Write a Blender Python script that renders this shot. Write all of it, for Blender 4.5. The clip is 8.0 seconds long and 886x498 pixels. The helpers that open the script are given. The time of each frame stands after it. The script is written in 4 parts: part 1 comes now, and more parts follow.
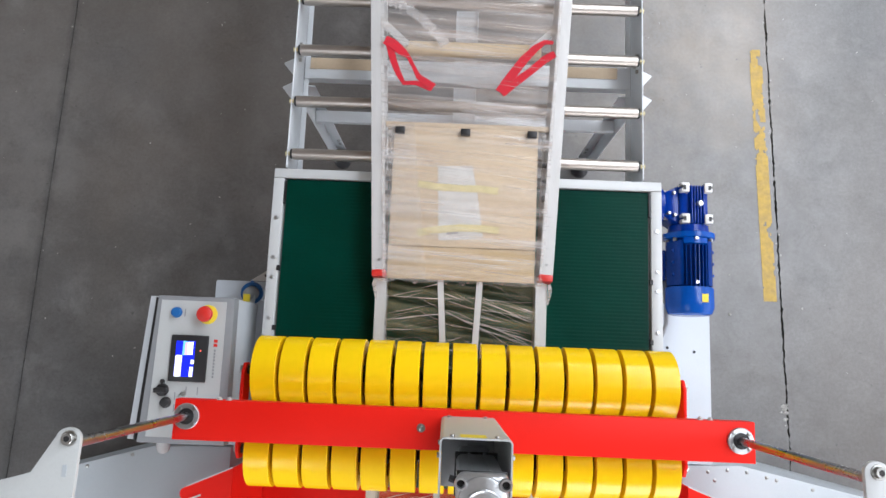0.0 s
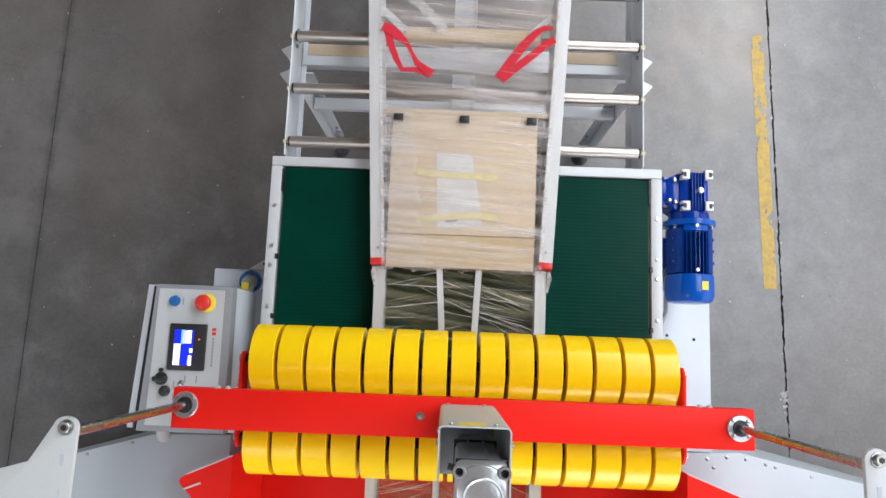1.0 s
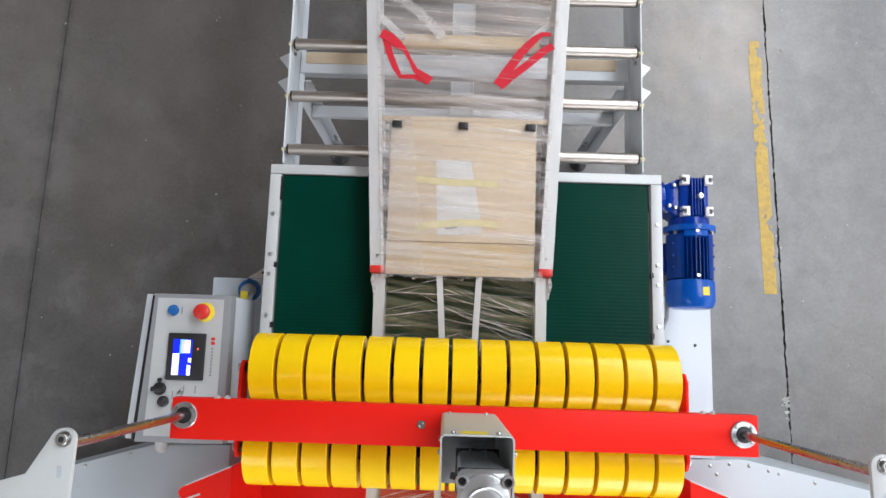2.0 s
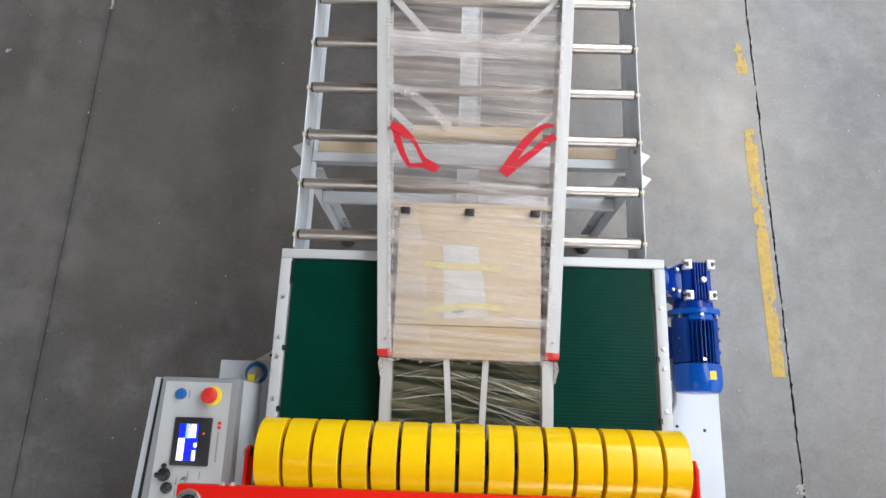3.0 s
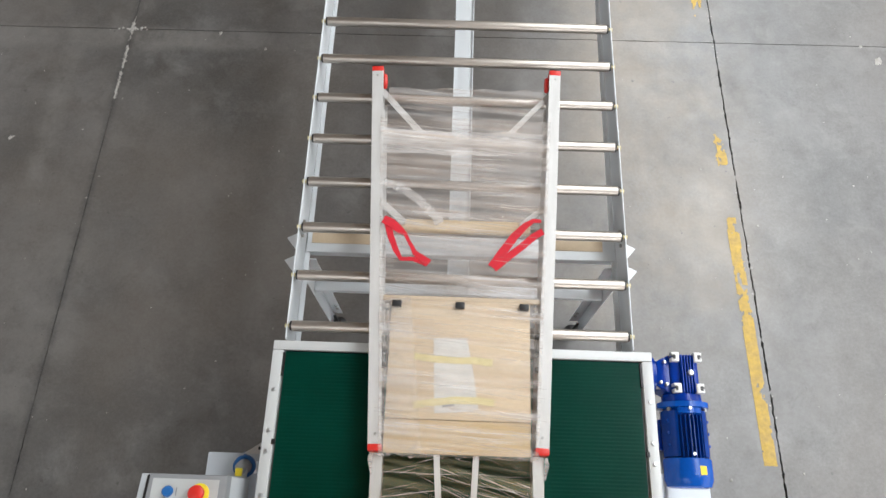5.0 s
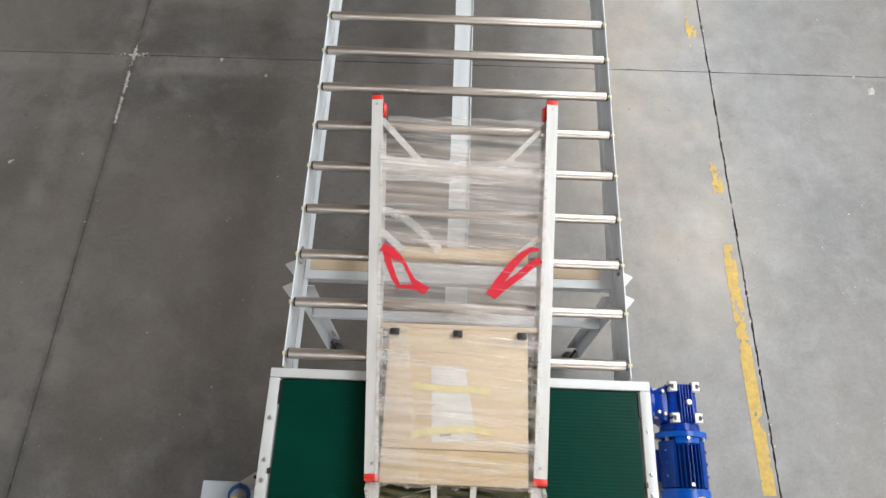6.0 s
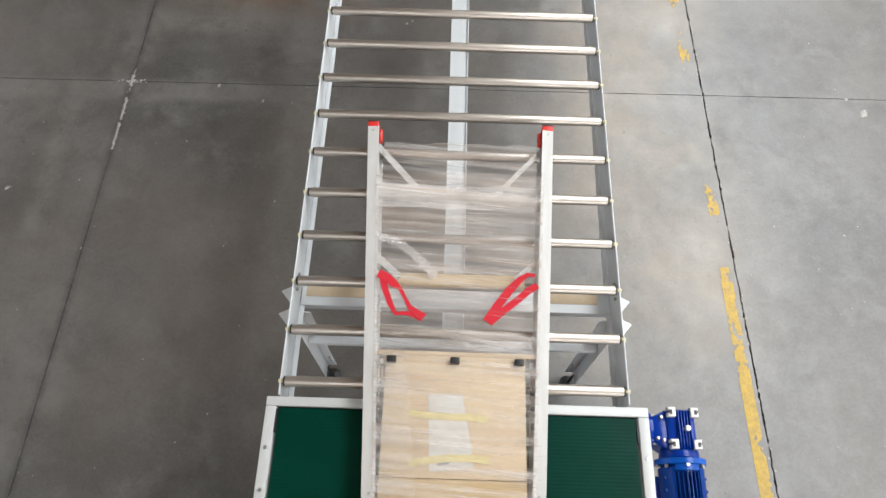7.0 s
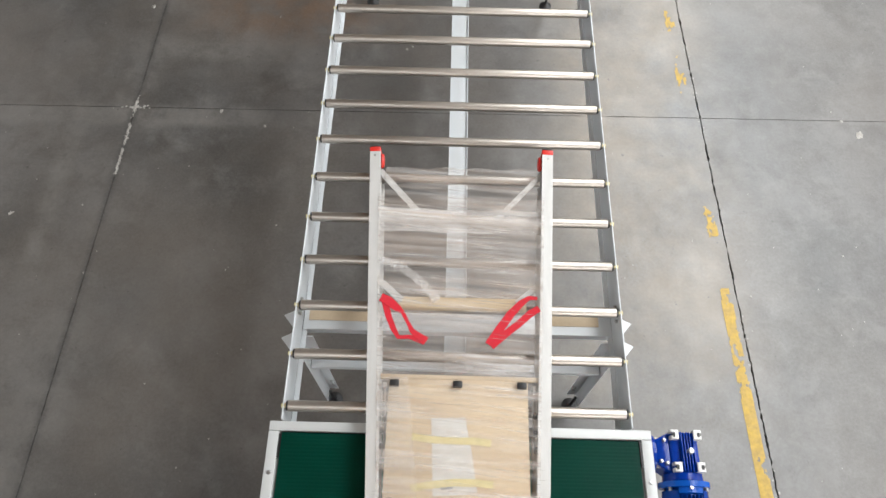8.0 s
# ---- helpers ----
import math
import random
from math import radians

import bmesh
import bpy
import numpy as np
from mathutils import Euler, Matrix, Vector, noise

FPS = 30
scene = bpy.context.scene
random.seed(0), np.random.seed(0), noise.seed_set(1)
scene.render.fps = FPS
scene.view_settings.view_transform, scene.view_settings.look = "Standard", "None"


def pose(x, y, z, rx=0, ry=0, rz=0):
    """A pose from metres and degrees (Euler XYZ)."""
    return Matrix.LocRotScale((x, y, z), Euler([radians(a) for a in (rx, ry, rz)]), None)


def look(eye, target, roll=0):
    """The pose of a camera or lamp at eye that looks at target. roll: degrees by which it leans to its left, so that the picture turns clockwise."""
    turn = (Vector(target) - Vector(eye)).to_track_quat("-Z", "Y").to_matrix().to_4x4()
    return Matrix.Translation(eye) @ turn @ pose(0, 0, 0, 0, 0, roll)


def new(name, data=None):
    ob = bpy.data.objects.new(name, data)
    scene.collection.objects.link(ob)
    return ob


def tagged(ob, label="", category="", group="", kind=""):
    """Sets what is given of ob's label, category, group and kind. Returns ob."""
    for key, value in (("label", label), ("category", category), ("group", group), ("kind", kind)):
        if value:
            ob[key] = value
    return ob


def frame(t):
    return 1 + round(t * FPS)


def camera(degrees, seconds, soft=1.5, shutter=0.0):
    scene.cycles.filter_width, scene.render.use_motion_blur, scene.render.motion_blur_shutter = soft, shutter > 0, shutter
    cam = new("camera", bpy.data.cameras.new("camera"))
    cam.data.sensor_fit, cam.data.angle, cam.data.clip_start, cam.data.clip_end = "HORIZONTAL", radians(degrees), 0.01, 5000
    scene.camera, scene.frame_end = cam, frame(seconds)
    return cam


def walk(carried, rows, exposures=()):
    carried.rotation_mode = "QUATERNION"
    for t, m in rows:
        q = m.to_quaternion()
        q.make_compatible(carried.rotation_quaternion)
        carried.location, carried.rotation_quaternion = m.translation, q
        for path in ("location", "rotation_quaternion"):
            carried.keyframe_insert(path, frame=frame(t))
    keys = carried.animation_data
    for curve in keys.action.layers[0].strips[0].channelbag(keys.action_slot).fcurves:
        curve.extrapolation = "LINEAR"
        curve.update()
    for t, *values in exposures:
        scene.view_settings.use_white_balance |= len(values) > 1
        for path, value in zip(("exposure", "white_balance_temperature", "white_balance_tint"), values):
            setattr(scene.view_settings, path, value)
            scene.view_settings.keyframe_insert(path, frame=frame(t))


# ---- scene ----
cam = camera(66.8, 8.0, shutter=0.5)
PATH = [
    (0, (-0.042, -0.519, 2.785), (-0.064, -0.21, 0.81), -1.8),
    (0.5, (-0.04, -0.517, 2.776), (-0.068, -0.229, 0.797), -3.3),
    (1, (-0.039, -0.519, 2.776), (-0.06, -0.244, 0.795), -2.2),
    (2.3, (-0.048, -0.519, 2.767), (-0.065, -0.195, 0.793), -1.3),
    (2.5, (-0.051, -0.521, 2.778), (-0.075, -0.114, 0.82), -1.5),
    (2.7, (-0.051, -0.517, 2.788), (-0.088, -0.029, 0.850), -1.8),
    (3, (-0.05, -0.509, 2.802), (-0.087, 0.014, 0.872), -2.2),
    (3.5, (-0.049, -0.499, 2.821), (-0.077, 0.093, 0.91), -0.9),
    (4, (-0.049, -0.478, 2.837), (-0.07, 0.171, 0.945), 0.5),
    (4.5, (-0.05, -0.465, 2.853), (-0.067, 0.241, 0.981), 0.5),
    (4.7, (-0.051, -0.462, 2.856), (-0.067, 0.250, 0.987), 0.6),
    (6, (-0.057, -0.444, 2.871), (-0.065, 0.34, 1.032), 1.6),
    (6.5, (-0.056, -0.436, 2.876), (-0.058, 0.376, 1.048), 2.1),
    (7, (-0.054, -0.425, 2.878), (-0.057, 0.413, 1.062), 1.6),
    (7.5, (-0.056, -0.424, 2.891), (-0.058, 0.437, 1.086), 1.3),
    (8, (-0.062, -0.424, 2.896), (-0.065, 0.47, 1.107), 1.3),
]
walk(cam, [(t, look(eye, target, roll)) for t, eye, target, roll in PATH],
     [(0.0, -0.09, 6280, 13), (2.5, -0.12, 6330, 12), (3.5, -0.05, 6400, 11), (4.5, 0.0, 6550, 10), (8.0, 0.04, 6750, 10)])

# ---- light: daylight through the hall's right-hand gate and the gate behind the camera ----
world = bpy.data.worlds.new("sky")
scene.world = world
world.use_nodes = True
wn = world.node_tree.nodes
sky = wn.new("ShaderNodeTexSky")
sky.sky_type, sky.sun_disc = "NISHITA", False
sky.sun_elevation, sky.sun_rotation = radians(35), radians(120)
wn["Background"].inputs["Strength"].default_value = 0.08
world.node_tree.links.new(sky.outputs[0], wn["Background"].inputs["Color"])


def area(name, eye, target, w, h, watts, colour):
    d = bpy.data.lights.new(name, "AREA")
    d.shape, d.size, d.size_y, d.energy, d.color = "RECTANGLE", w, h, watts, colour
    ob = new(name, d)
    ob.matrix_world = look(eye, target)
    return ob


area("gate_daylight", (5.95, 0.0, 2.6), (-5, 0.0, 1.2), 13, 4.6, 260, (0.95, 0.97, 1.0))
# added fill lamp in an assumed opening, brightens the west-facing faces
area("west_daylight", (-7.95, 2.0, 1.9), (5, 2.0, 1.2), 12, 3.2, 150, (0.95, 0.97, 1.0))
area("rear_daylight", (3.2, -7.95, 2.7), (3.2, 0, 1.3), 4.6, 4.6, 500, (0.97, 0.98, 1.0))
area("skylight_daylight", (4.2, 6.0, 7.25), (4.2, 6.0, 0), 3.4, 14, 1330, (0.91, 0.96, 1.0))
area("rear_skylight_daylight", (-3.5, -5.2, 7.25), (-3.5, -5.2, 0), 3.0, 4.8, 250, (0.91, 0.96, 1.0))

# ---- materials ----


def material(name, colour, rough=0.5, metal=0.0, var=0.15, scale=8.0, bump=0.1, bump_scale=60.0, stretch=(1, 1, 1), second=None,
             spec=0.5, coat=0.0, per_object=0.0):
    """Principled surface with variation at two scales in colour and roughness, and a fine relief."""
    m = bpy.data.materials.new(name)
    m.use_nodes = True
    nt = m.node_tree
    n, ln = nt.nodes, nt.links.new
    b = n["Principled BSDF"]
    co = n.new("ShaderNodeTexCoord")
    mp = n.new("ShaderNodeMapping")
    mp.inputs["Scale"].default_value = stretch
    ln(co.outputs["Object"], mp.inputs["Vector"])
    big, fine = n.new("ShaderNodeTexNoise"), n.new("ShaderNodeTexNoise")
    for tex, s, d in ((big, scale, 5), (fine, bump_scale, 3)):
        tex.inputs["Scale"].default_value, tex.inputs["Detail"].default_value = s, d
        ln(mp.outputs[0], tex.inputs["Vector"])
    ramp = n.new("ShaderNodeMapRange")
    ramp.inputs["From Min"].default_value, ramp.inputs["From Max"].default_value = 0.3, 0.7
    ln(big.outputs["Fac"], ramp.inputs["Value"])
    mix = n.new("ShaderNodeMix")
    mix.data_type = "RGBA"
    dark = second or tuple(c * (1 - var) for c in colour)
    mix.inputs["A"].default_value, mix.inputs["B"].default_value = (*dark, 1), (*colour, 1)
    ln(ramp.outputs[0], mix.inputs["Factor"])
    grain = n.new("ShaderNodeMix")
    grain.data_type, grain.blend_type = "RGBA", "MULTIPLY"
    grain.inputs["Factor"].default_value = min(1.0, var * 1.5)
    ln(mix.outputs["Result"], grain.inputs["A"])
    ln(fine.outputs["Fac"], grain.inputs["B"])
    out = grain.outputs["Result"]
    if per_object:
        info, hsv, mr = n.new("ShaderNodeObjectInfo"), n.new("ShaderNodeHueSaturation"), n.new("ShaderNodeMapRange")
        mr.inputs["To Min"].default_value, mr.inputs["To Max"].default_value = 1 - per_object, 1 + per_object
        ln(info.outputs["Random"], mr.inputs["Value"])
        ln(mr.outputs[0], hsv.inputs["Value"])
        ln(out, hsv.inputs["Color"])
        out = hsv.outputs[0]
    ln(out, b.inputs["Base Color"])
    rr = n.new("ShaderNodeMapRange")
    rr.inputs["To Min"].default_value, rr.inputs["To Max"].default_value = rough * 0.8, min(1, rough * 1.25)
    ln(big.outputs["Fac"], rr.inputs["Value"])
    ln(rr.outputs[0], b.inputs["Roughness"])
    b.inputs["Metallic"].default_value, b.inputs["Specular IOR Level"].default_value = metal, spec
    b.inputs["Coat Weight"].default_value = coat
    if bump:
        bp = n.new("ShaderNodeBump")
        bp.inputs["Strength"].default_value, bp.inputs["Distance"].default_value = bump, 0.002
        ln(fine.outputs["Fac"], bp.inputs["Height"])
        ln(bp.outputs[0], b.inputs["Normal"])
    return m


def concrete_material():
    m = bpy.data.materials.new("worn_concrete")
    m.use_nodes = True
    nt = m.node_tree
    n, ln = nt.nodes, nt.links.new
    b = n["Principled BSDF"]
    geo = n.new("ShaderNodeNewGeometry")

    def noise_tex(s, detail=6, rough=0.6, distort=0.0, vec=None):
        t = n.new("ShaderNodeTexNoise")
        t.inputs["Scale"].default_value, t.inputs["Detail"].default_value = s, detail
        t.inputs["Roughness"].default_value, t.inputs["Distortion"].default_value = rough, distort
        ln(vec or geo.outputs["Position"], t.inputs["Vector"])
        return t.outputs["Fac"]

    def rng(v, a, bb, c=0.0, d=1.0):
        r = n.new("ShaderNodeMapRange")
        for k, x in zip(("From Min", "From Max", "To Min", "To Max"), (a, bb, c, d)):
            r.inputs[k].default_value = x
        ln(v, r.inputs["Value"])
        return r.outputs[0]

    def mixc(f, a, bb, mode="MIX"):
        x = n.new("ShaderNodeMix")
        x.data_type, x.blend_type = "RGBA", mode
        for key, v in (("Factor", f), ("A", a), ("B", bb)):
            if isinstance(v, (tuple, float)):
                x.inputs[key].default_value = v
            else:
                ln(v, x.inputs[key])
        return x.outputs["Result"]

    patches = noise_tex(1.1, 6, 0.6, 0.2)
    col = mixc(rng(patches, 0.34, 0.64), (0.034, 0.032, 0.030, 1), (0.108, 0.105, 0.101, 1))
    stains = noise_tex(3.6, 8, 0.70, 0.25)
    col = mixc(rng(stains, 0.50, 0.70, 0.0, 0.85), col, (0.178, 0.172, 0.163, 1))
    dark = noise_tex(4.2, 7, 0.68, 0.3)
    col = mixc(rng(dark, 0.48, 0.66, 0.0, 0.85), col, (0.028, 0.024, 0.019, 1))
    sep = n.new("ShaderNodeSeparateXYZ")
    ln(geo.outputs["Position"], sep.inputs[0])

    def band(axis, centre, half, soft):
        """1 inside a strip across one axis, fading out at its ragged edges."""
        d = n.new("ShaderNodeMath")
        d.operation, d.inputs[1].default_value = "SUBTRACT", centre
        ln(sep.outputs[axis], d.inputs[0])
        a = n.new("ShaderNodeMath")
        a.operation = "ABSOLUTE"
        ln(d.outputs[0], a.inputs[0])
        return rng(a.outputs[0], half, half + soft, 1.0, 0.0)

    def times(*vs):
        out = vs[0]
        for v in vs[1:]:
            x = n.new("ShaderNodeMath")
            x.operation = "MULTIPLY"
            ln(out, x.inputs[0])
            ln(v, x.inputs[1])
            out = x.outputs[0]
        return out

    warm = noise_tex(0.8, 3)
    col = mixc(rng(warm, 0.38, 0.62, 0.1, 0.7), col, (0.115, 0.097, 0.078, 1))
    worn = rng(noise_tex(6, 6, 0.7), 0.35, 0.6)
    for bx, by in (((0, -1.75, 0.55, 0.35), (1, 1.77, 0.035, 0.05)), ((0, -2.02, 0.02, 0.06), (1, 1.35, 0.40, 0.2)), ((0, -1.9, 0.05, 0.25), (1, 0.25, 0.35, 0.4)), ((0, -1.35, 0.2, 0.4), (1, 2.25, 0.03, 0.08))):
        col = mixc(times(band(*bx), band(*by), worn, rng(patches, -1.0, 0.5, 0.0, 0.8)), col, (0.165, 0.155, 0.14, 1))
    col = mixc(times(band(0, -0.95, 0.25, 0.5), band(1, 2.55, 0.05, 0.25), worn, rng(patches, -1, 0.5, 0, 0.7)), col, (0.16, 0.085, 0.04, 1))
    tan = times(band(0, 0.92, 0.28, 0.3), band(1, 1.9, 1.35, 0.5), rng(noise_tex(1.9, 6, 0.65), 0.32, 0.62), rng(patches, -1, 0.5, 0, 0.7))
    col = mixc(tan, col, (0.27, 0.21, 0.14, 1))
    # grey dirt trodden along the western joint
    slant = n.new("ShaderNodeMath")
    slant.operation, slant.inputs[1].default_value = "MULTIPLY_ADD", -0.0155
    ln(sep.outputs[1], slant.inputs[0])
    ln(sep.outputs[0], slant.inputs[2])
    off = n.new("ShaderNodeMath")
    off.operation, off.inputs[1].default_value = "ADD", 1.762
    ln(slant.outputs[0], off.inputs[0])
    dist = n.new("ShaderNodeMath")
    dist.operation = "ABSOLUTE"
    ln(off.outputs[0], dist.inputs[0])
    col = mixc(times(rng(dist.outputs[0], 0.004, 0.030, 1.0, 0.0), rng(noise_tex(9, 6, 0.7), 0.35, 0.62, 0.15, 0.85)), col, (0.022, 0.021, 0.019, 1))
    speck = noise_tex(140, 3, 0.7)
    col = mixc(rng(speck, 0.3, 0.7, 0.18, 0.32), col, (0.12, 0.12, 0.12, 1))
    spots = noise_tex(24, 3, 0.6)
    col = mixc(rng(spots, 0.69, 0.73, 0.0, 0.8), col, (0.06, 0.056, 0.05, 1))
    ln(col, b.inputs["Base Color"])
    # the sealed skin is worn unevenly: gloss varies in broad clouds, in hand-sized blotches and in fine scuffs
    gloss = n.new("ShaderNodeMath")
    gloss.operation = "MULTIPLY"
    ln(rng(noise_tex(1.7, 7, 0.66, 0.3), 0.30, 0.68, 1.0, 1.32), gloss.inputs[0])
    ln(rng(noise_tex(11, 6, 0.7, 0.4), 0.30, 0.66, 0.80, 1.08), gloss.inputs[1])
    fine = n.new("ShaderNodeMath")
    fine.operation = "MULTIPLY"
    ln(gloss.outputs[0], fine.inputs[0])
    ln(rng(noise_tex(70, 4, 0.7), 0.35, 0.65, 0.62, 0.86), fine.inputs[1])
    ln(fine.outputs[0], b.inputs["Specular IOR Level"])
    ln(rng(stains, 0.3, 0.7, 0.31, 0.48), b.inputs["Roughness"])
    bp = n.new("ShaderNodeBump")
    bp.inputs["Strength"].default_value, bp.inputs["Distance"].default_value = 0.25, 0.002
    ln(noise_tex(60, 6), bp.inputs["Height"])
    ln(bp.outputs[0], b.inputs["Normal"])
    return m


def film_material(name, haze, clear, tint, dark, angle=0.12, strand=0.6, fine=150):
    """Stretch film: clear plastic, milky where it is layered, with thin pulled strands across it."""
    m = bpy.data.materials.new(name)
    m.use_nodes = True
    nt = m.node_tree
    n, ln = nt.nodes, nt.links.new
    b = n["Principled BSDF"]
    co = n.new("ShaderNodeTexCoord")

    def streaks(turn, sx, sy, detail=4, seed=0.0):
        r, k, t = n.new("ShaderNodeMapping"), n.new("ShaderNodeMapping"), n.new("ShaderNodeTexNoise")
        r.inputs["Rotation"].default_value = (0, 0, turn)
        k.inputs["Scale"].default_value, k.inputs["Location"].default_value = (sx, sy, 1), (seed, seed * 3, seed)
        t.inputs["Scale"].default_value, t.inputs["Detail"].default_value = 1, detail
        ln(co.outputs["Object"], r.inputs["Vector"])
        ln(r.outputs[0], k.inputs["Vector"])
        ln(k.outputs[0], t.inputs["Vector"])
        return t.outputs["Fac"]

    def rng(v, a, bb, c, d):
        r = n.new("ShaderNodeMapRange")
        for key, x in zip(("From Min", "From Max", "To Min", "To Max"), (a, bb, c, d)):
            r.inputs[key].default_value = x
        ln(v, r.inputs["Value"])
        return r.outputs[0]

    def math_node(op, a, bb):
        x = n.new("ShaderNodeMath")
        x.operation = op
        ln(a, x.inputs[0])
        ln(bb, x.inputs[1])
        return x.outputs[0]

    wide = streaks(angle, 1.5, 34, 4)
    lines = math_node("MAXIMUM", rng(streaks(angle * 1.5, 2.2, fine, 2, 3.0), 0.57, 0.68, 0, strand), rng(streaks(angle * 2.1, 1.8, fine * 0.8, 2, 7.0), 0.59, 0.70, 0, strand))
    cloud = streaks(0, 6, 9, 3, 5.0)
    lines = math_node("MULTIPLY", lines, rng(cloud, 0.32, 0.55, 0.25, 1.0))
    body = math_node("MULTIPLY", rng(wide, 0.40, 0.72, clear, haze), rng(cloud, 0.3, 0.7, 0.6, 1.25))
    alpha = math_node("MAXIMUM", body, lines)
    ln(alpha, b.inputs["Alpha"])
    # pale streaks and strand lines are mixed straight into the base colour
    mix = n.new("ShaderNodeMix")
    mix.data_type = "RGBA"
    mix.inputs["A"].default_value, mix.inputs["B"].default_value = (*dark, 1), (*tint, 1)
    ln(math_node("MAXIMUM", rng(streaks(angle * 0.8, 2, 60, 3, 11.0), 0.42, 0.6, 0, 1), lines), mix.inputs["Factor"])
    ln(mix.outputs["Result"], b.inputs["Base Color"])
    b.inputs["Roughness"].default_value = 0.22
    b.inputs["Specular IOR Level"].default_value = 0.7
    bp = n.new("ShaderNodeBump")
    bp.inputs["Strength"].default_value, bp.inputs["Distance"].default_value = 0.8, 0.004
    ln(math_node("ADD", wide, lines), bp.inputs["Height"])
    ln(bp.outputs[0], b.inputs["Normal"])
    return m


def screen_material(name, colour, strength):
    m = bpy.data.materials.new(name)
    m.use_nodes = True
    b = m.node_tree.nodes["Principled BSDF"]
    b.inputs["Base Color"].default_value = (*colour, 1)
    b.inputs["Emission Color"].default_value, b.inputs["Emission Strength"].default_value = (*colour, 1), strength
    b.inputs["Roughness"].default_value = 0.2
    return m


CONCRETE = concrete_material()
JOINT = material("joint_dirt", (0.03, 0.028, 0.026), 0.9, var=0.4, bump=0.4)
SPALL = material("spalled_mortar", (0.52, 0.50, 0.46), 0.9, var=0.3, scale=40, bump=0.5)
YELLOW_PAINT = material("worn_floor_paint", (0.74, 0.49, 0.09), 0.6, var=0.35, scale=25, bump=0.3, second=(0.56, 0.38, 0.11))
WHITE = material("white_powder_coat", (0.57, 0.585, 0.58), 0.38, var=0.06, scale=3, bump=0.06, bump_scale=400)
# copy of WHITE with the cool light on the decks put into the colour
DECK = material("cool_white_powder_coat", (0.57, 0.61, 0.65), 0.36, var=0.07, scale=4, bump=0.06, bump_scale=380)
RAIL = material("bright_white_powder_coat", (0.70, 0.73, 0.75), 0.36, var=0.06, scale=4, bump=0.06, bump_scale=380)
GREY = material("light_grey_powder_coat", (0.49, 0.535, 0.56), 0.3, var=0.08, scale=3, bump=0.08, bump_scale=350)
CREAM = material("grey_enclosure_paint", (0.50, 0.52, 0.51), 0.42, var=0.06, scale=4, bump=0.08, bump_scale=300)
# lighter copy of CREAM: light on the box's side put into the colour
SHELL_LIT = material("blue_grey_enclosure_paint", (0.56, 0.59, 0.61), 0.4, var=0.06, scale=4, bump=0.08, bump_scale=300)
MID_GREY = material("grey_enclosure_rim", (0.27, 0.28, 0.29), 0.45, var=0.1, scale=6)
RED = material("red_powder_coat", (0.84, 0.014, 0.006), 0.5, var=0.07, scale=5, bump=0.06, bump_scale=350, spec=0.16)
RED_PLASTIC = material("red_plastic", (0.72, 0.03, 0.02), 0.4, var=0.12, scale=20)
RED_WEB = material("red_webbing", (0.70, 0.006, 0.025), 0.7, var=0.2, scale=90, bump=0.4, bump_scale=500)
YELLOW = material("yellow_polyurethane", (0.97, 0.63, 0.002), 0.22, var=0.04, scale=5, bump=0.0, per_object=0.03, spec=0.34)
BELT = material("green_pvc_belt", (0.001, 0.28, 0.185), 0.34, var=0.2, scale=5, bump=0.05, bump_scale=200, spec=0.5)
BLACK = material("black_plastic", (0.018, 0.018, 0.019), 0.45, var=0.2, scale=30)
STEEL = material("zinc_steel", (0.52, 0.52, 0.50), 0.32, 1.0, var=0.15, scale=30)
CHROME = material("chromed_rod", (0.42, 0.42, 0.43), 0.27, 1.0, var=0.05, scale=12, bump=0.0)
ROLLER = material("galvanised_roller", (0.58, 0.53, 0.48), 0.43, 1.0, var=0.14, scale=10, bump=0.04, bump_scale=180, stretch=(0.3, 2, 2), per_object=0.08)
ALU = material("mill_aluminium", (0.66, 0.65, 0.63), 0.40, 0.25, var=0.10, scale=14, bump=0.06, bump_scale=200, stretch=(4, 0.4, 4))
CAST = material("cast_aluminium", (0.60, 0.62, 0.63), 0.32, 0.85, var=0.12, scale=25, bump=0.15, bump_scale=180)
NYLON = material("yellowed_nylon_cap", (0.70, 0.62, 0.34), 0.5, var=0.15, scale=60)
BLUE = material("blue_enamel", (0.0, 0.042, 0.36), 0.15, var=0.2, scale=18, bump=0.08, bump_scale=140, spec=0.25)
BLUE_DARK = material("motor_blue_enamel", (0.0, 0.042, 0.27), 0.14, var=0.25, scale=14, bump=0.1, bump_scale=90, spec=0.2)
BLUE_LIGHT = material("blue_cowl_enamel", (0.001, 0.085, 0.44), 0.2, var=0.15, scale=14, bump=0.1, bump_scale=140, spec=0.3)
BLUE_PLASTIC = material("blue_plastic", (0.01, 0.13, 0.40), 0.4, var=0.15, scale=30)
CARD = material("corrugated_cardboard", (0.70, 0.55, 0.37), 0.8, var=0.2, scale=7, bump=0.2, bump_scale=90, stretch=(0.6, 5, 1), second=(0.56, 0.40, 0.20))
CARD_LIGHT = material("pale_cardboard", (0.68, 0.54, 0.375), 0.75, var=0.12, scale=6, bump=0.15, bump_scale=90)
PAPER = material("white_paper", (0.68, 0.66, 0.62), 0.65, var=0.10, scale=18, bump=0.3, bump_scale=30)
TAPE = material("yellowed_tape", (0.76, 0.65, 0.34), 0.4, var=0.15, scale=40)
YELLOW_LABEL = material("yellow_label", (0.85, 0.66, 0.03), 0.45, var=0.08)
RUBBER = material("grey_cable_rubber", (0.32, 0.33, 0.34), 0.55, var=0.1, scale=30)
WALL_BROWN = material("brown_hall_wall", (0.36, 0.22, 0.12), 0.85, var=0.2, scale=0.7)
